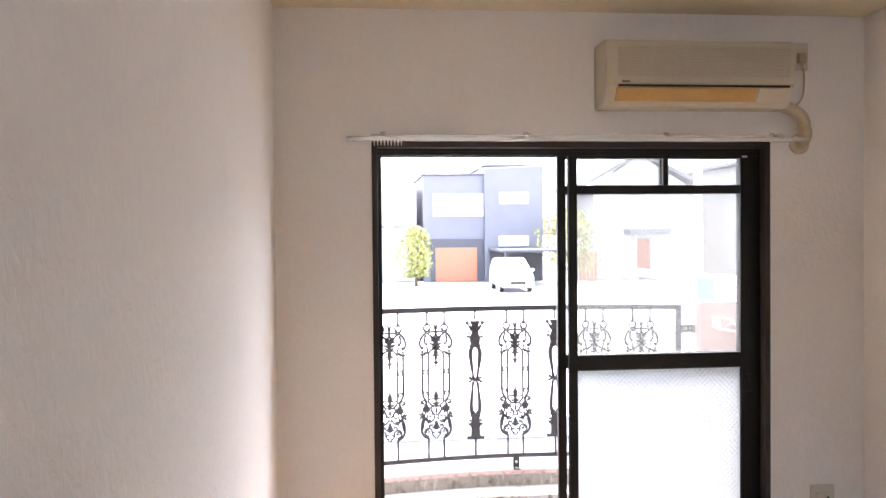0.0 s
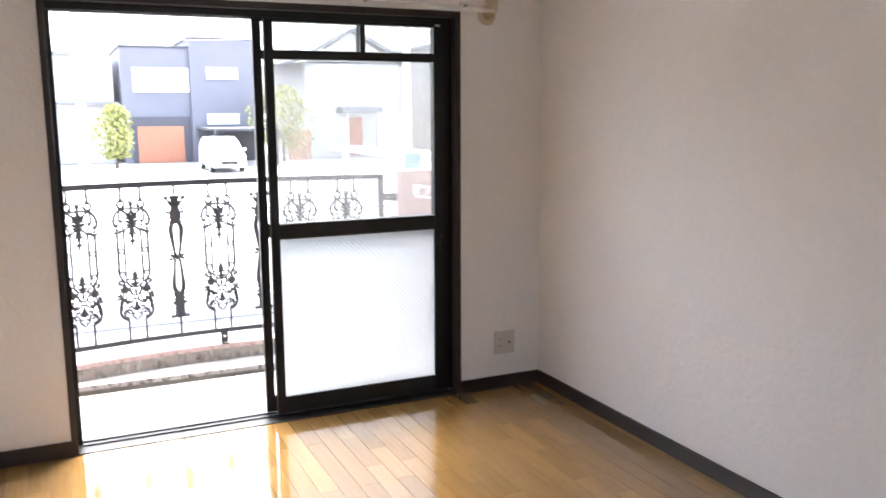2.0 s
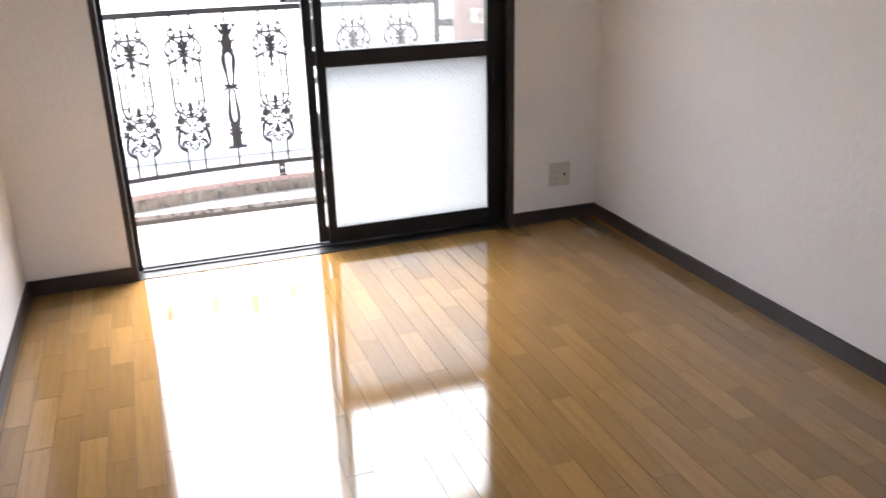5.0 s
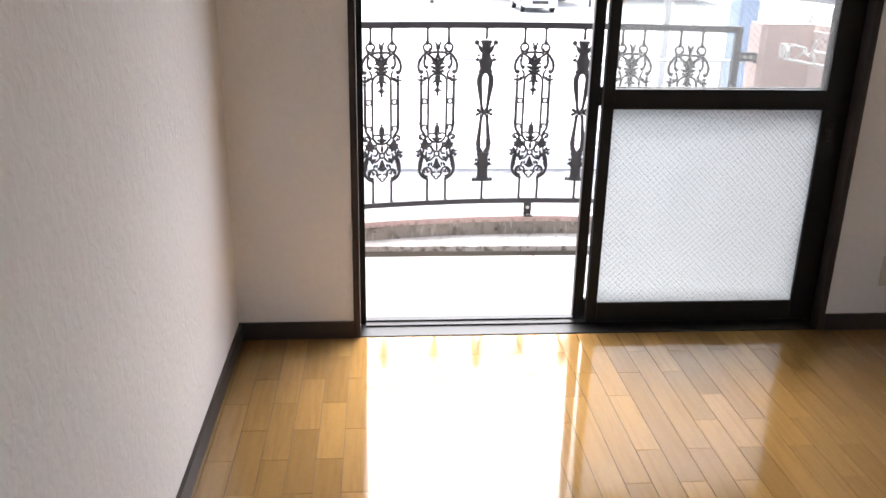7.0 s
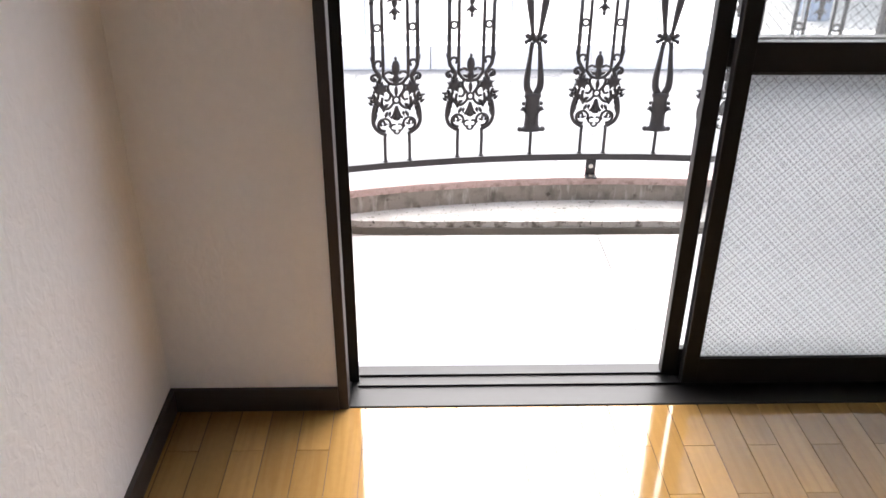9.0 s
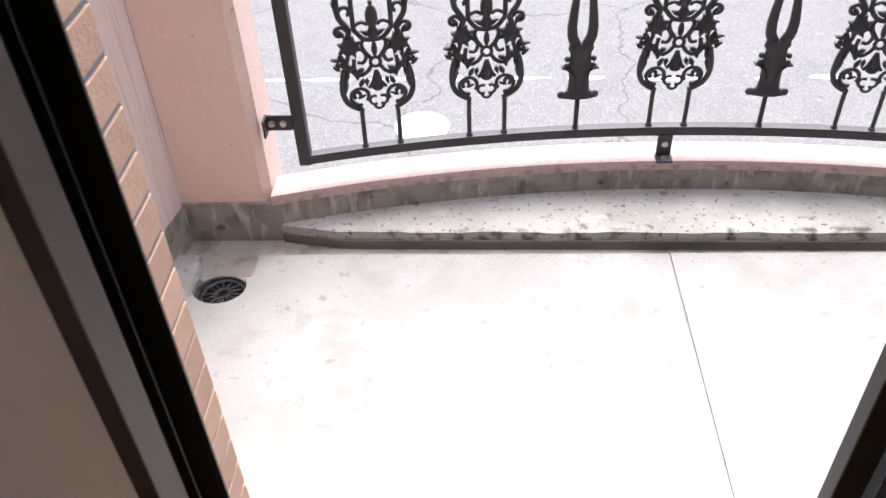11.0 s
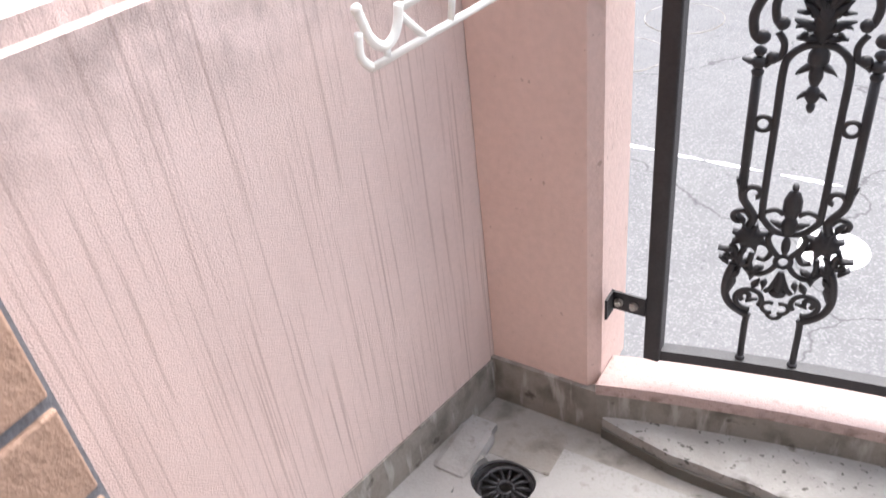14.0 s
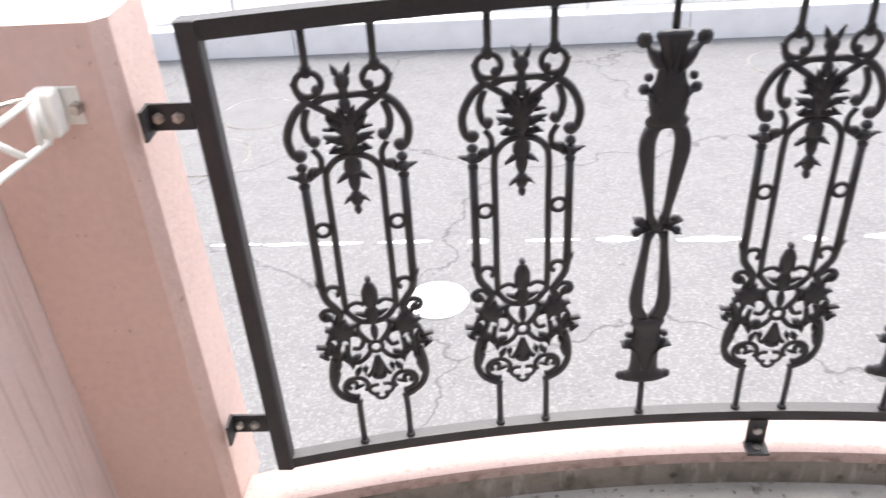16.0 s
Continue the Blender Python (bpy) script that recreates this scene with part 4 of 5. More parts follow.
for i in range(len(prof)):
    j = (i + 1) % len(prof)
    bm.faces.new((a[j], a[i], b[i], b[j]))
bmesh.ops.recalc_face_normals(bm, faces=bm.faces)
bmesh.ops.bevel(bm, geom=list(bm.edges), offset=0.005, segments=2, affect="EDGES")
part("casing", bm, IVORY, aircon)
grille = part("grille", boxed(AX0 + 0.05, AX1 - 0.02, AY - 0.002, AY + 0.004, 2.062, 2.182), IVORY_DARK, aircon, "dusty louvred intake grille")
slat = None
for i in range(15):
    if slat is None:
        slat = part("slat", boxed(AX0 + 0.05, AX1 - 0.02, -0.006, 0.0, -0.0023, 0.0023), IVORY, grille)
    else:
        slat = new("slat", slat.data)
        slat.parent = grille
    slat.location = (0, AY - 0.001, 2.066 + 0.008 * i)
slope = math.degrees(math.atan2(0.045, 0.073))


def on_slope(x0, x1, u0, u1, d0, d1, mat, name, label):
    ob = part(name, boxed(x0, x1, -d1, -d0, u0, u1, 0.001), mat, aircon, label)
    ob.matrix_basis = pose(0, AY, AZ0 + 0.085, slope, 0, 0)
    return ob


on_slope(AX0 + 0.05, AX1 - 0.02, -0.010, 0.0, 0.0005, 0.002, DARK, "air_slot", "dark air outlet slot")
on_slope(AX0 + 0.045, AX1 - 0.16, -0.072, -0.013, 0.0, 0.006, YELLOWED, "louver", "yellowed plastic louver")
on_slope(AX1 - 0.153, AX1 - 0.02, -0.072, -0.013, 0.0, 0.004, IVORY, "control_panel", "ivory control panel")
part("badge", boxed(AX0 + 0.066, AX0 + 0.100, AY - 0.002, AY + 0.001, 2.036, 2.041), DARK, aircon, "small dark maker's mark")
hose = sweep(bmesh.new(), smooth_line([(1.745, 3.60, 1.965), (1.80, 3.60, 1.955), (1.865, 3.60, 1.92), (1.89, 3.605, 1.86), (1.892, 3.615, 1.82), (1.888, 3.66, 1.80)], 6), 0.027, 12)
part("pipe_cover", hose, TAPE, aircon, "beige taped refrigerant pipe bending into the wall", smooth=True)
part("pipe_flange", disc(bmesh.new(), (1.885, YW - 0.004, 1.80), 0.045, 0.008, "y", 24), TAPE, aircon)
part("power_cord", sweep(bmesh.new(), smooth_line([(1.885, 3.632, 2.17), (1.90, 3.632, 2.10), (1.895, 3.635, 2.01), (1.86, 3.64, 1.965), (1.80, 3.64, 1.96)], 5), 0.004, 6), TAPE, aircon, "beige power cord", smooth=True)


def outlet(name, x0, x1, z0, z1, label, jack):
    o = thing(name, label, "outlet")
    part("plate", boxed(x0, x1, YW - 0.007, YW, z0, z1, 0.003), PLATE, o)
    xm = (x0 + x1) / 2
    zc = (z0 + z1) / 2
    if jack:
        part("socket_insert", boxed(x0 + 0.018, xm - 0.010, YW - 0.009, YW - 0.006, zc - 0.033, zc + 0.033, 0.001), PLATE, o)
        for z in (-0.018, 0.018):
            for dx in (-0.006, 0.006):
                part("slot", boxed(x0 + 0.033 + dx - 0.001, x0 + 0.033 + dx + 0.001, YW - 0.0098, YW - 0.0085, zc + z - 0.004, zc + z + 0.004), DARK, o, "dark socket slot")
        part("jack_insert", boxed(xm + 0.010, x1 - 0.018, YW - 0.009, YW - 0.006, zc - 0.033, zc + 0.033, 0.001), PLATE, o)
        part("jack", disc(bmesh.new(), (x1 - 0.033, YW - 0.011, zc), 0.0055, 0.008, "y", 12), DARK, o, "dark round aerial jack")
    else:
        part("plug", boxed(xm - 0.018, xm + 0.018, YW - 0.032, YW - 0.006, zc - 0.03, zc + 0.012, 0.004), TAPE, o, "beige plug")
    return o


outlet("wall_outlet", 1.934, 2.048, 0.171, 0.287, "beige square wall outlet with aerial jack above the skirting", True)
outlet("wall_outlet", 1.855, 1.925, 2.125, 2.245, "yellowed wall outlet with a plug beside the air conditioner", False)

# ---- curtain rails ----
rails = thing("curtain_rail", "pale metal double curtain rail with bunched runners over the window", "curtain rail")
for y, z, x0, x1, nm in ((3.585, 1.812, -0.10, 1.885, "front_rail"), (3.622, 1.826, 0.0, 1.80, "rear_rail")):
    bm = boxed(x0, x1, y - 0.008, y + 0.008, z - 0.008, z + 0.010, 0.002)
    part(nm, bm, RAIL_METAL, rails)
for x in (0.05, 0.66, 1.28, 1.76):
    bm = boxed(x - 0.010, x + 0.010, 3.575, YW, 1.828, 1.836, 0.001)
    box(bm, x - 0.010, x + 0.010, YW - 0.004, YW, 1.815, 1.850)
    part("bracket", bm, RAIL_METAL, rails)
runner = None
for i in range(10):
    if runner is None:
        bm = boxed(-0.003, 0.003, -0.008, 0.008, -0.010, 0.0, 0.001)
        sweep(bm, [(0, 0.006 * math.cos(k * math.tau / 10), -0.016 + 0.006 * math.sin(k * math.tau / 10)) for k in range(10)], 0.0015, 4, closed=True)
        runner = part("runner", bm, WHITE_PLASTIC, rails, "white plastic runner")
    else:
        runner = new("runner", runner.data)
        runner.parent = rails
    runner.location = (0.0 + 0.014 * i, 3.585, 1.808)

# ---- street and lot ----
structure("ground", boxed(-400, 400, -400, 900, GROUND - 0.3, GROUND - 0.012), LOT, "pale sunless paving of the lot opposite")
structure("road", boxed(-60, 60, 3.9, 11.25, GROUND - 0.1, GROUND), ASPHALT, "worn grey asphalt road below the balcony")
bm = bmesh.new()
x = -14.0
while x < 16:
    w = random.uniform(0.08, 0.38)
    y = 7.97 - 0.02 * x + random.uniform(-0.012, 0.012)
    h = random.uniform(0.014, 0.040)
    pts = []
    for k in range(10):
        e = 0.25 + 0.75 * math.sin(math.pi * k / 9)
        pts.append((x + w * k / 9, y - h * e * random.uniform(0.6, 1.15)))
    for k in range(10):
        e = 0.25 + 0.75 * math.sin(math.pi * k / 9)
        pts.append((x + w * (9 - k) / 9, y + h * e * random.uniform(0.6, 1.15)))
    slab(bm, pts, GROUND - 0.01, GROUND + 0.003)
    x += w + random.choice((0.02, 0.05, 0.1, 0.22, 0.35))
structure("road_marking", bm, ROAD_PAINT, "worn broken white line on the asphalt")
cover = thing("manhole_cover", "small round white-painted cover in the asphalt", "manhole cover")
part("lid", disc(bmesh.new(), (0.015, 7.40, GROUND + 0.004), 0.165, 0.008, "z", 36), ROAD_PAINT, cover)
part("keyhole", boxed(0.03, 0.09, 7.33, 7.350, GROUND + 0.006, GROUND + 0.0095), GUTTER, cover)
for cx, cy, r in ((-1.55, 9.95, 0.3), (-1.75, 9.2, 0.3), (2.75, 10.6, 0.28)):
    iron_cover = thing("manhole_cover", "round cover worn into the asphalt with rusty rim", "manhole cover")
    part("lid", disc(bmesh.new(), (cx, cy, GROUND + 0.001), r, 0.006, "z", 32), ASPHALT, iron_cover)
    part("rim", sweep(bmesh.new(), [(cx + r * math.cos(k * math.tau / 32), cy + r * math.sin(k * math.tau / 32), GROUND) for k in range(32)], 0.007, 5, closed=True), GUTTER, iron_cover, "rusty iron rim")
kerb = thing("kerb", "pale concrete kerb of separate blocks along the road", "kerb", kind="structure")
block = None
for i in range(22):
    if block is None:
        block = part("block", boxed(-0.896, 0.896, 0, 0.20, GROUND - 0.1, GROUND + 0.27, 0.008), KERB, kerb)
    else:
        block = new("block", block.data)
        block.parent = kerb
    block.location = (-18.6 + 1.8 * i, 11.25, 0)
fence = thing("chain_link_fence", "low galvanised chain-link fence on a block base", "fence")
part("top_pipe", sweep(bmesh.new(), [(-20, 11.36, 0.02), (20, 11.36, 0.02)], 0.019, 8), GALV, fence)
part("footing", boxed(-20, 20, 11.46, 11.60, GROUND, -1.0, 0.01), KERB, fence, "pale concrete footing")
post = None
for i in range(17):
    if post is None:
        post = part("post", disc(bmesh.new(), (0, 11.36, -0.54), 0.02, 1.11, "z", 8), GALV, fence)
    else:
        post = new("post", post.data)
        post.parent = fence
    post.location = (-15 + 1.62 * i, 0, 0)
bm = bmesh.new()
for i in range(330):
    x = -9 + 0.06 * i
    for s in (-1, 1):
        sweep(bm, [(x, 11.36, -1.07), (x + s * 1.05, 11.36, 0.0)], 0.0014, 3)
tagged(part("mesh_wire", bm, GALV, fence), kind="stuff")


# ---- houses opposite ----
def facade(house, name, mat, x0, x1, y0, y1, z0, z1, label=""):
    return part(name, boxed(x0, x1, y0, y1, z0, z1, 0.02), mat, house, label)


def far_window(house, x0, x1, z0, z1, y, fill=SHUTTER):
    w = part("window", boxed(x0 - 0.06, x1 + 0.06, y - 0.06, y + 0.05, z0 - 0.06, z1 + 0.06, 0.01), WHITE_WALL, house)
    part("pane", boxed(x0, x1, y - 0.08, y - 0.05, z0, z1), fill, w)
    return w


D = 48.0
navy = thing("house", "two-storey navy clad house with a terracotta garage door", "house")
facade(navy, "wall", NAVY, 3.55, 7.05, D, D + 8, GROUND, 4.75)
facade(navy, "wall", NAVY, 7.05, 10.45, D - 0.25, D + 8, GROUND, 5.25)
facade(navy, "roof", NAVY_DEEP, 3.45, 7.10, D - 0.08, D + 8, 4.75, 4.85)
facade(navy, "roof", NAVY_DEEP, 6.98, 10.52, D - 0.32, D + 8, 5.25, 5.35)
far_window(navy, 4.15, 6.95, 2.45, 3.65, D)
far_window(navy, 7.95, 9.55, 3.15, 3.7, D - 0.25)
far_window(navy, 7.90, 9.55, 0.7, 1.2, D - 0.25)
facade(navy, "garage_frame", NAVY_DEEP, 3.95, 6.95, D - 0.12, D, GROUND, 1.1, "dark garage surround")
facade(navy, "garage_door", TERRACOTTA, 4.2, 6.6, D - 0.16, D - 0.1, GROUND, 0.6, "terracotta garage door")
carport = thing("carport", "dark flat-roofed carport beside the navy house", "carport")
part("roof", boxed(7.25, 10.5, D - 5.5, D - 0.3, 0.42, 0.55, 0.02), NAVY_DEEP, carport)
part("screen", boxed(7.3, 10.3, D - 0.5, D - 0.42, GROUND, 0.4), NAVY_DEEP, carport)
for x in (7.35, 10.45):
    part("post", boxed(x - 0.05, x + 0.05, D - 5.4, D - 5.3, GROUND, 0.45), NAVY_DEEP, carport)


def far_car(x, y):
    car = thing("car", "silver minivan parked nose-out under the carport", "car")
    bm = bmesh.new()
    W = 0.85
    prof = [(0, 0.25), (-0.05, 0.55), (0.05, 0.82), (0.75, 1.05), (1.35, 1.62), (1.8, 1.75), (4.0, 1.72), (4.3, 1.2), (4.35, 0.3)]
    rows = []
    for s in (-1, 1):
        rows.append([bm.verts.new((s * W * (0.82 if z > 1.3 else 1.0), u, z)) for u, z in prof])
    bm.faces.new(rows[0])
    bm.faces.new(rows[1][::-1])
    for i in range(len(prof)):
        j = (i + 1) % len(prof)
        bm.faces.new((rows[0][j], rows[0][i], rows[1][i], rows[1][j]))
    bmesh.ops.recalc_face_normals(bm, faces=bm.faces)
    bmesh.ops.bevel(bm, geom=list(bm.edges), offset=0.07, segments=2, affect="EDGES")
    part("body", bm, CAR_PAINT, car, smooth=False)
    ws = part("windscreen", boxed(-0.70, 0.70, -0.02, 0.02, -0.36, 0.36, 0.01), CAR_GLASS, car)
    ws.matrix_basis = pose(0, 1.03, 1.36, -46.5, 0, 0)
    for s in (-1, 1):
        part("headlight", boxed(s * 0.62 - 0.17, s * 0.62 + 0.17, -0.06, 0.1, 0.62, 0.76, 0.03), PANE_FAR, car, "clear headlight")
        part("mirror", boxed(s * 0.98 - 0.09, s * 0.98 + 0.09, 1.0, 1.12, 1.05, 1.2, 0.03), CAR_PAINT, car)
        for u in (0.8, 3.5):
            wheel = part("wheel", disc(bmesh.new(), (s * 0.75, u, 0.31), 0.31, 0.2, "x", 20), RUBBER, car)
            part("rim", disc(bmesh.new(), (s * 0.84, u, 0.31), 0.19, 0.05, "x", 16), GALV, wheel)
    part("grille", boxed(-0.40, 0.40, -0.07, 0.05, 0.42, 0.58, 0.02), DARK, car)
    part("number_plate", boxed(-0.17, 0.17, -0.09, -0.06, 0.30, 0.42), SHUTTER, car, "white number plate")
    car.matrix_basis = pose(x, y, GROUND - 0.012) @ Matrix.Scale(0.9, 4)


far_car(7.2, 38.4)


def tree(x, y, h, w, seed, trunk_h):
    rnd = random.Random(seed)
    t = thing("tree", "small garden tree with yellow-green spring leaves", "tree", "garden trees")
    bm = bmesh.new()
    for k in range(5):
        a = k * math.tau / 5
        sweep(bm, smooth_line([(0.04 * math.cos(a), 0.04 * math.sin(a), 0), (0.06 * math.cos(a), 0.06 * math.sin(a), trunk_h), (w * 0.28 * math.cos(a), w * 0.28 * math.sin(a), h * 0.75)], 4), 0.06, 6, ends=(1, 0.25))
    part("trunk", bm, BARK, t)
    bm = bmesh.new()
    for k in range(1500):
        u = rnd.random()
        a, r = rnd.random() * math.tau, math.sqrt(rnd.random())
        wide = w / 2 * (math.sin(math.pi * min(0.97, 0.16 + 0.78 * u)) ** 0.7) * (0.85 + 0.25 * math.sin(3 * a + 5 * u + seed))
        p = Vector((r * wide * math.cos(a), r * wide * math.sin(a), trunk_h * 0.6 + (h - trunk_h * 0.6) * u))
        q = Euler((rnd.random() * 6, rnd.random() * 6, rnd.random() * 6)).to_matrix()
        s = rnd.uniform(0.07, 0.15)
        vs = [bm.verts.new(p + q @ Vector(c) * s) for c in ((-1, 0, 0), (0, -0.5, 0.1), (1, 0, 0), (0, 0.5, 0.1))]
        bm.faces.new(vs)
    part("crown", bm, LEAF, t)
    t.matrix_basis = pose(x, y, GROUND - 0.012)


tree(2.85, 44.5, 3.1, 2.2, 3, 0.8)
tree(11.6, 46.0, 4.1, 4.0, 8, 1.2)

white = thing("house", "white rendered house with gabled roof and orange front door", "house")
facade(white, "wall", WHITE_WALL, 14.6, 20.4, D, D + 8, GROUND, 4.2)
bm = bmesh.new()
for y in (D - 0.5, D + 8.3):
    for x, z in ((13.9, 4.05), (17.4, 5.9), (21.0, 4.05), (21.0, 4.25), (17.4, 6.15), (13.9, 4.25)):
        bm.verts.new((x, y, z))
bm.verts.ensure_lookup_table()
v = list(bm.verts)
bm.faces.new(v[0:6])
bm.faces.new(v[6:12][::-1])
for i in range(6):
    bm.faces.new((v[(i + 1) % 6], v[i], v[6 + i], v[6 + (i + 1) % 6]))
part("roof", bm, GREY_ROOF, white)
bm = bmesh.new()
lo = [bm.verts.new((x, D, z)) for x, z in ((14.6, 4.1), (20.4, 4.1), (17.4, 5.9))]
hi = [bm.verts.new((x, D + 0.2, z)) for x, z in ((14.6, 4.1), (20.4, 4.1), (17.4, 5.9))]
bm.faces.new(lo)
bm.faces.new(hi[::-1])
for i in range(3):
    bm.faces.new((lo[(i + 1) % 3], lo[i], hi[i], hi[(i + 1) % 3]))
part("gable", bm, WHITE_WALL, white)
far_window(white, 17.0, 17.6, 2.4, 3.2, D, PANE_FAR)
far_window(white, 18.0, 19.2, 2.3, 3.2, D, PANE_FAR)
far_window(white, 15.0, 15.4, 1.6, 2.1, D, PANE_FAR)
far_window(white, 15.05, 15.3, -0.3, 0.4, D, PANE_FAR)
facade(white, "porch_roof", GREY_ROOF, 16.4, 18.9, D - 1.2, D, 1.25, 1.6)
for x in (16.75, 18.6):
    facade(white, "porch_post", WHITE_WALL, x - 0.08, x + 0.08, D - 1.1, D - 0.95, GROUND, 1.25)
facade(white, "door", TERRACOTTA, 17.05, 18.0, D - 0.05, D + 0.02, GROUND + 0.1, 1.0, "orange front door")
left_house = thing("house", "pale house with a grey eave at the lot's edge", "house")
facade(left_house, "wall", WHITE_WALL, -6.0, 3.2, D + 1, D + 9, GROUND, 4.3)
facade(left_house, "eave", GREY_ROOF, -6.2, 3.4, D + 0.4, D + 9, 1.75, 1.9)
facade(left_house, "roof", GREY_ROOF, -6.3, 1.2, D + 0.4, D + 9, 4.3, 4.5)
far_window(left_house, 0.6, 1.4, -0.6, 1.0, D + 1, PANE_FAR)
grey_house = thing("house", "grey faced house with a white entrance", "house")
facade(grey_house, "wall", GREY_WALL, 21.6, 29.0, D - 2, D + 6, GROUND, 5.2)
facade(grey_house, "roof", GREY_ROOF, 21.3, 29.3, D - 2.3, D + 6, 5.2, 5.4)
facade(grey_house, "door", ORANGE_WOOD, 21.9, 22.5, D - 2.05, D - 1.98, GROUND, 0.7, "timber door")
far_window(grey_house, 24.2, 25.6, -0.4, 1.2, D - 2, PANE_FAR)
timber = thing("timber_fence", "upright orange timber boards beside the white house", "fence")
board = None
for i in range(6):
    if board is None:
        board = part("board", boxed(-0.08, 0.08, -0.03, 0.03, 0, 1.7, 0.01), ORANGE_WOOD, timber)
    else:
        board = new("board", board.data)
        board.parent = timber
    board.location = (12.1 + 0.22 * i, 46.5, GROUND)
pole = thing("utility_pole", "pale concrete utility pole with service wires", "utility pole")
bm = bmesh.new()
bmesh.ops.create_cone(bm, cap_ends=True, segments=14, radius1=0.19, radius2=0.13, depth=11, matrix=Matrix.Translation((13.2, 32.0, GROUND + 5.5)))
part("shaft", bm, KERB, pole, smooth=False)
for z, sag in ((4.3, 0.4), (6.8, 0.5)):
    part("wire", sweep(bmesh.new(), [(13.2 - 4.0 * i, 32 + 0.6 * i, z - sag * math.sin(math.pi * i / 8)) for i in range(9)], 0.018, 5), GREY_WALL, pole, "grey service wire")

pole = thing("utility_pole", "pale concrete utility pole at the lot's edge", "utility pole")
bm = bmesh.new()
bmesh.ops.create_cone(bm, cap_ends=True, segments=14, radius1=0.17, radius2=0.12, depth=9, matrix=Matrix.Translation((0.95, 30.0, GROUND + 4.5)))
part("shaft", bm, KERB, pole)
white.location.x = -1.1

# ---- neighbouring canopy and the balcony's downpipe ----
downpipe = thing("downpipe", "dark grey rainwater downpipe standing on the balcony floor", "downpipe")
part("pipe", disc(bmesh.new(), (2.14, 4.60, 1.25), 0.024, 2.77, "z", 16), DOWNPIPE, downpipe, smooth=True)
for z in (0.35, 1.6):
    part("clip", boxed(2.11, 2.27, 4.592, 4.608, z - 0.012, z + 0.012, 0.002), STEEL, downpipe, "steel pipe clip")
canopy = thing("canopy", "pale flat-roofed parking canopy with thin posts", "canopy")
roof = part("roof", boxed(5.7, 9.4, 14.0, 18.5, 0.50, 0.62, 0.02), SHUTTER, canopy)
roof.matrix_basis = pose(0, 0, 0.46, 0, 4.6, 0)
for x, y in ((6.0, 14.3), (9.1, 14.3), (6.0, 18.2), (9.1, 18.2)):
    part("post", boxed(x - 0.06, x + 0.06, y - 0.06, y + 0.06, GROUND - 0.012, 0.92 - 0.080 * x), GALV, canopy)
locker = thing("storage_locker", "pale blue steel locker under the parking canopy", "locker")
part("body", boxed(5.55, 5.85, 13.6, 14.0, GROUND - 0.012, 0.65, 0.02), LOCKER, locker)
part("door", boxed(5.58, 5.82, 13.585, 13.6, GROUND + 0.05, 0.60, 0.004), LOCKER, locker)

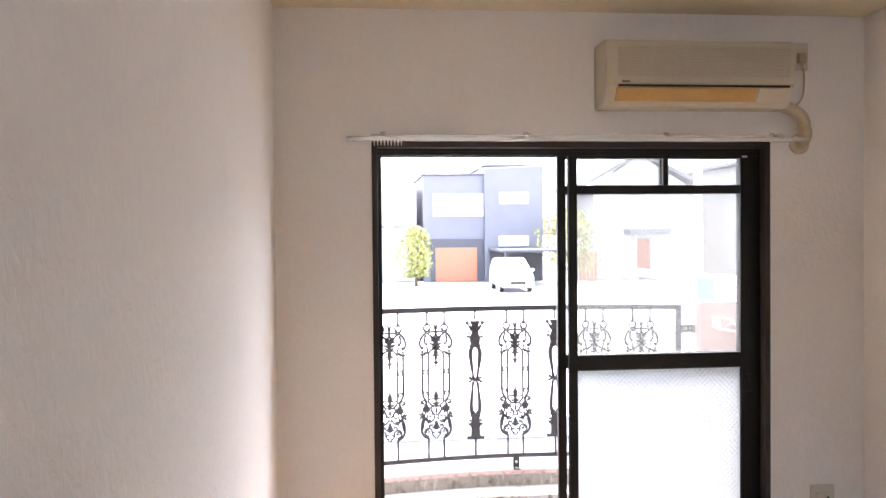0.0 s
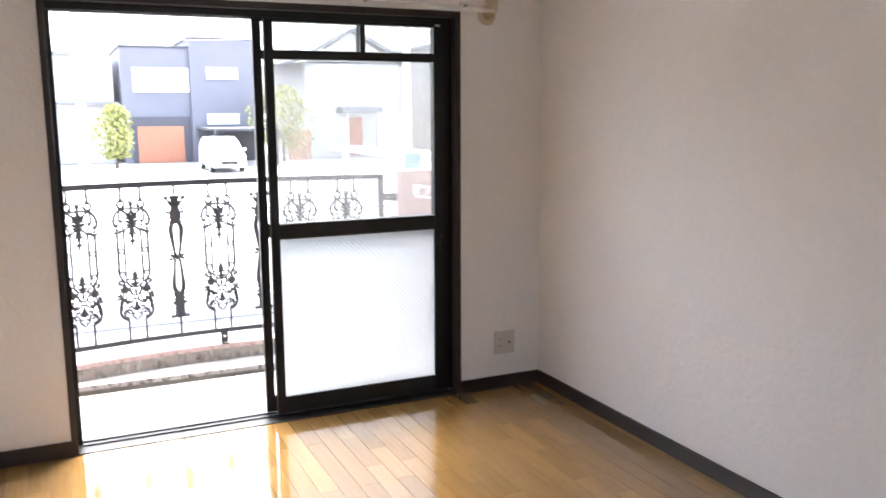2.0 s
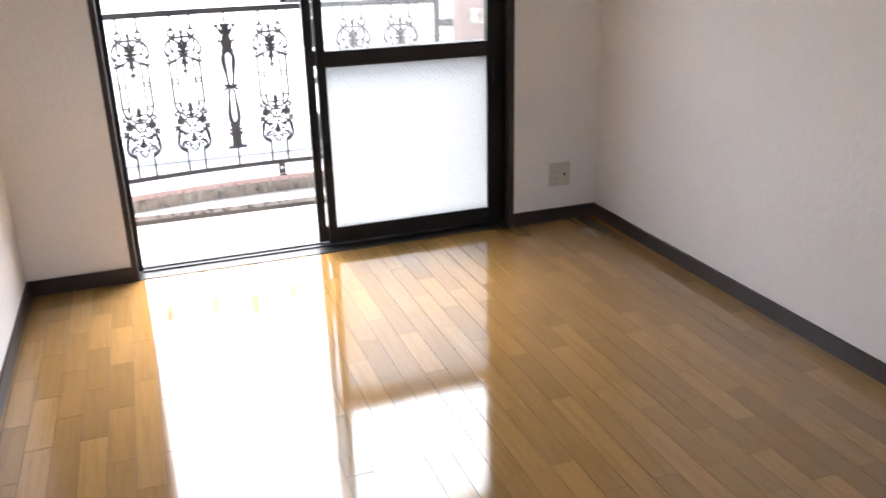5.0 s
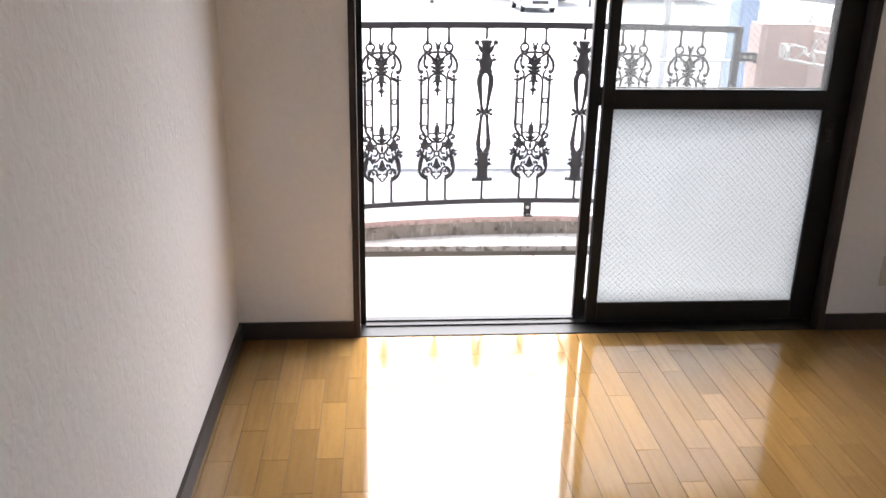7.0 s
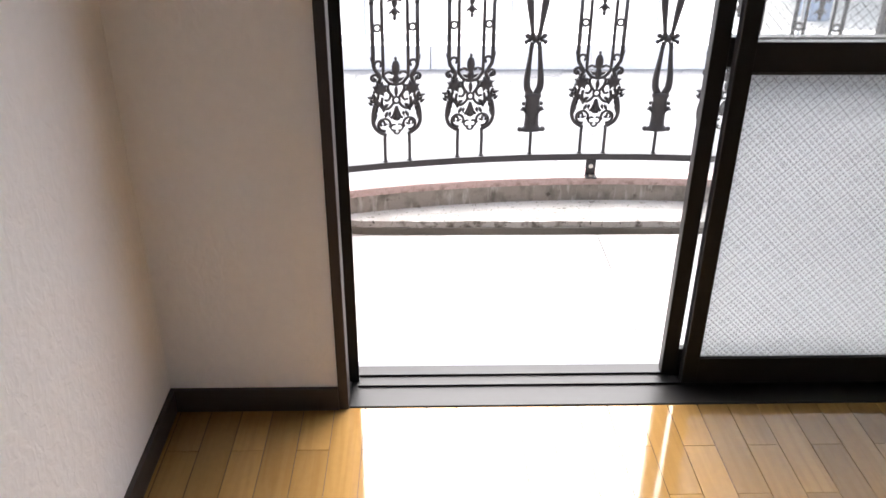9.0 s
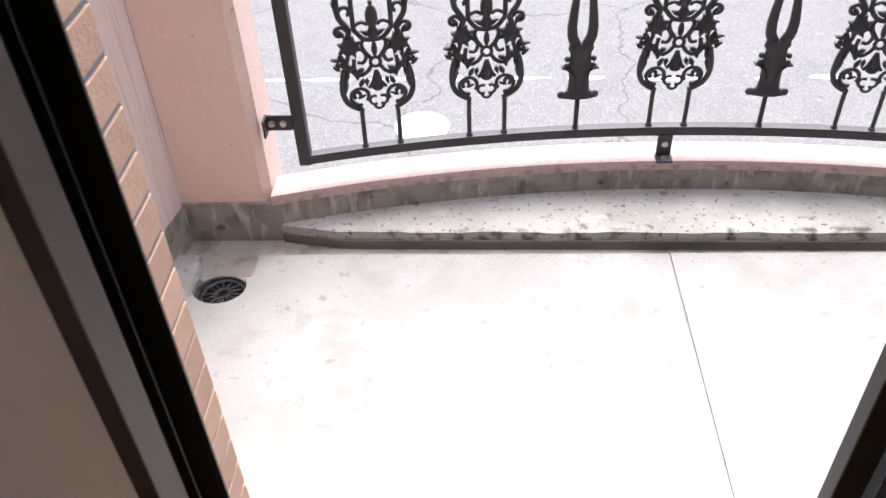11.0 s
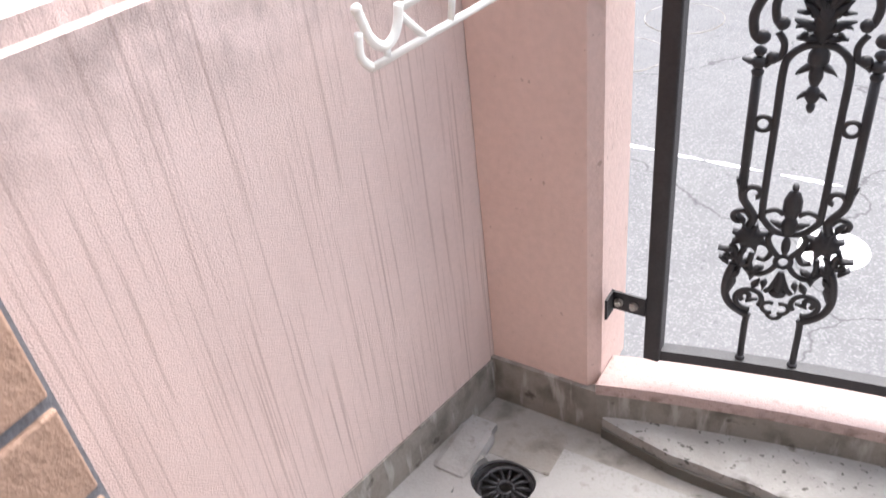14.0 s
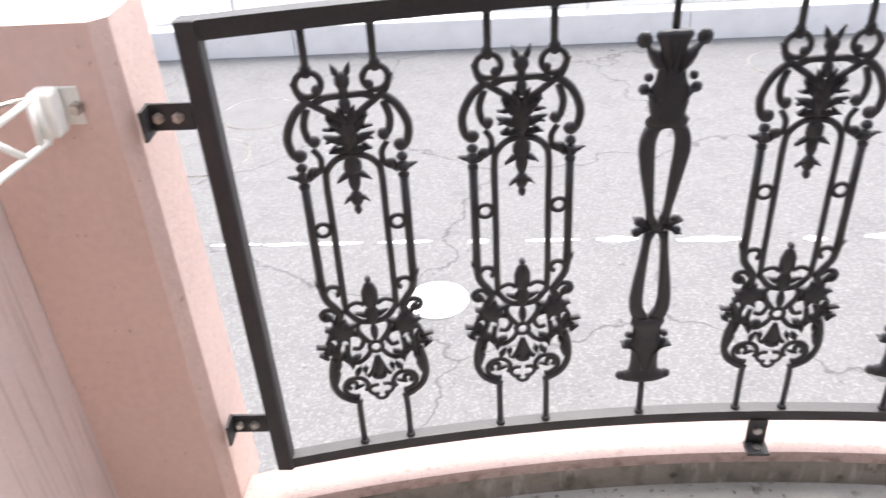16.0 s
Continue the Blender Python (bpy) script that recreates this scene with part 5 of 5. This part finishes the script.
# ---- beyond the parapet ----
shed = thing("shed_roof", "white corrugated sheet roof beyond the parapet", "roof")
bm = bmesh.new()
profile = []
for i in range(30):
    for dy, dz in ((0.0, 0.0), (0.070, 0.0), (0.080, 0.022), (0.100, 0.022)):
        profile.append((4.3 + 0.11 * i + dy, -0.33 + dz))
rows = [[bm.verts.new((x, y - 0.22 * (x + 4.0), z)) for y, z in profile] for x in (-7.6, -3.3)]
low = [[bm.verts.new((v.co.x, v.co.y, v.co.z - 0.004)) for v in r] for r in rows]
for i in range(len(profile) - 1):
    bm.faces.new((rows[0][i], rows[1][i], rows[1][i + 1], rows[0][i + 1]))
    bm.faces.new((low[0][i + 1], low[1][i + 1], low[1][i], low[0][i]))
part("sheet", bm, PVC, shed)
bm = bmesh.new()
slab(bm, [(-7.6, 8.38), (-3.3, 7.434), (-3.3, 7.60), (-7.6, 8.55)], -0.42, -0.30)
bmesh.ops.recalc_face_normals(bm, faces=bm.faces)
part("gutter", bm, GREY_ROOF, shed, "dark grey gutter")
for x, y in ((-7.4, 5.2), (-3.5, 4.4), (-7.4, 8.1), (-3.5, 7.2)):
    part("post", boxed(x - 0.03, x + 0.03, y - 0.03, y + 0.03, GROUND - 0.012, -0.335), GALV, shed)
# tapered cone standing in for an unidentified brown object
brown_shape = thing("brown_stand_in", "brown glossy round stand-in for an unidentified object beyond the corrugated roof", "post")
bm = bmesh.new()
bmesh.ops.create_cone(bm, cap_ends=True, segments=24, radius1=0.16, radius2=0.24, depth=1.9, matrix=Matrix.Translation((-2.95, 6.95, GROUND + 0.95)))
part("shaft", bm, BROWN_METAL, brown_shape, smooth=True)

# ---- floor strips ----
PITCH, UNIT = 0.0745, 0.303
meshes = {}


def strip_mesh(length):
    if length not in meshes:
        me = bpy.data.meshes.new("plank")
        bm = boxed(0.0009, PITCH - 0.0009, 0.0008, length - 0.0008, -0.0055, 0.0)
        bm.to_mesh(me)
        bm.free()
        me.materials.append(WOOD)
        meshes[length] = me
    return meshes[length]


floor = bpy.data.objects["floor"]
rest = bmesh.new()
rnd = random.Random(5)
x, col = -0.231 - 3 * PITCH, 0
while x < XR:
    y = YW - 0.002 - (0.15 if col % 2 else 0.0)
    if col % 2:
        ob = new("plank", strip_mesh(0.15))
        ob.parent, ob.location = floor, (x, y, FZ)
    while y > YB + 0.01:
        length = min(rnd.choice((UNIT, UNIT, 2 * UNIT)), y - YB + 0.002)
        y -= length
        if y > 0.75:
            ob = new("plank", strip_mesh(length))
            ob.parent, ob.location = floor, (x, y, FZ)
        else:
            box(rest, x + 0.0006, x + PITCH - 0.0006, y + 0.0006, y + length - 0.0006, FZ - 0.0055, FZ)
    x += PITCH
    col += 1
tagged(part("planks_far", rest, WOOD, floor), kind="stuff")
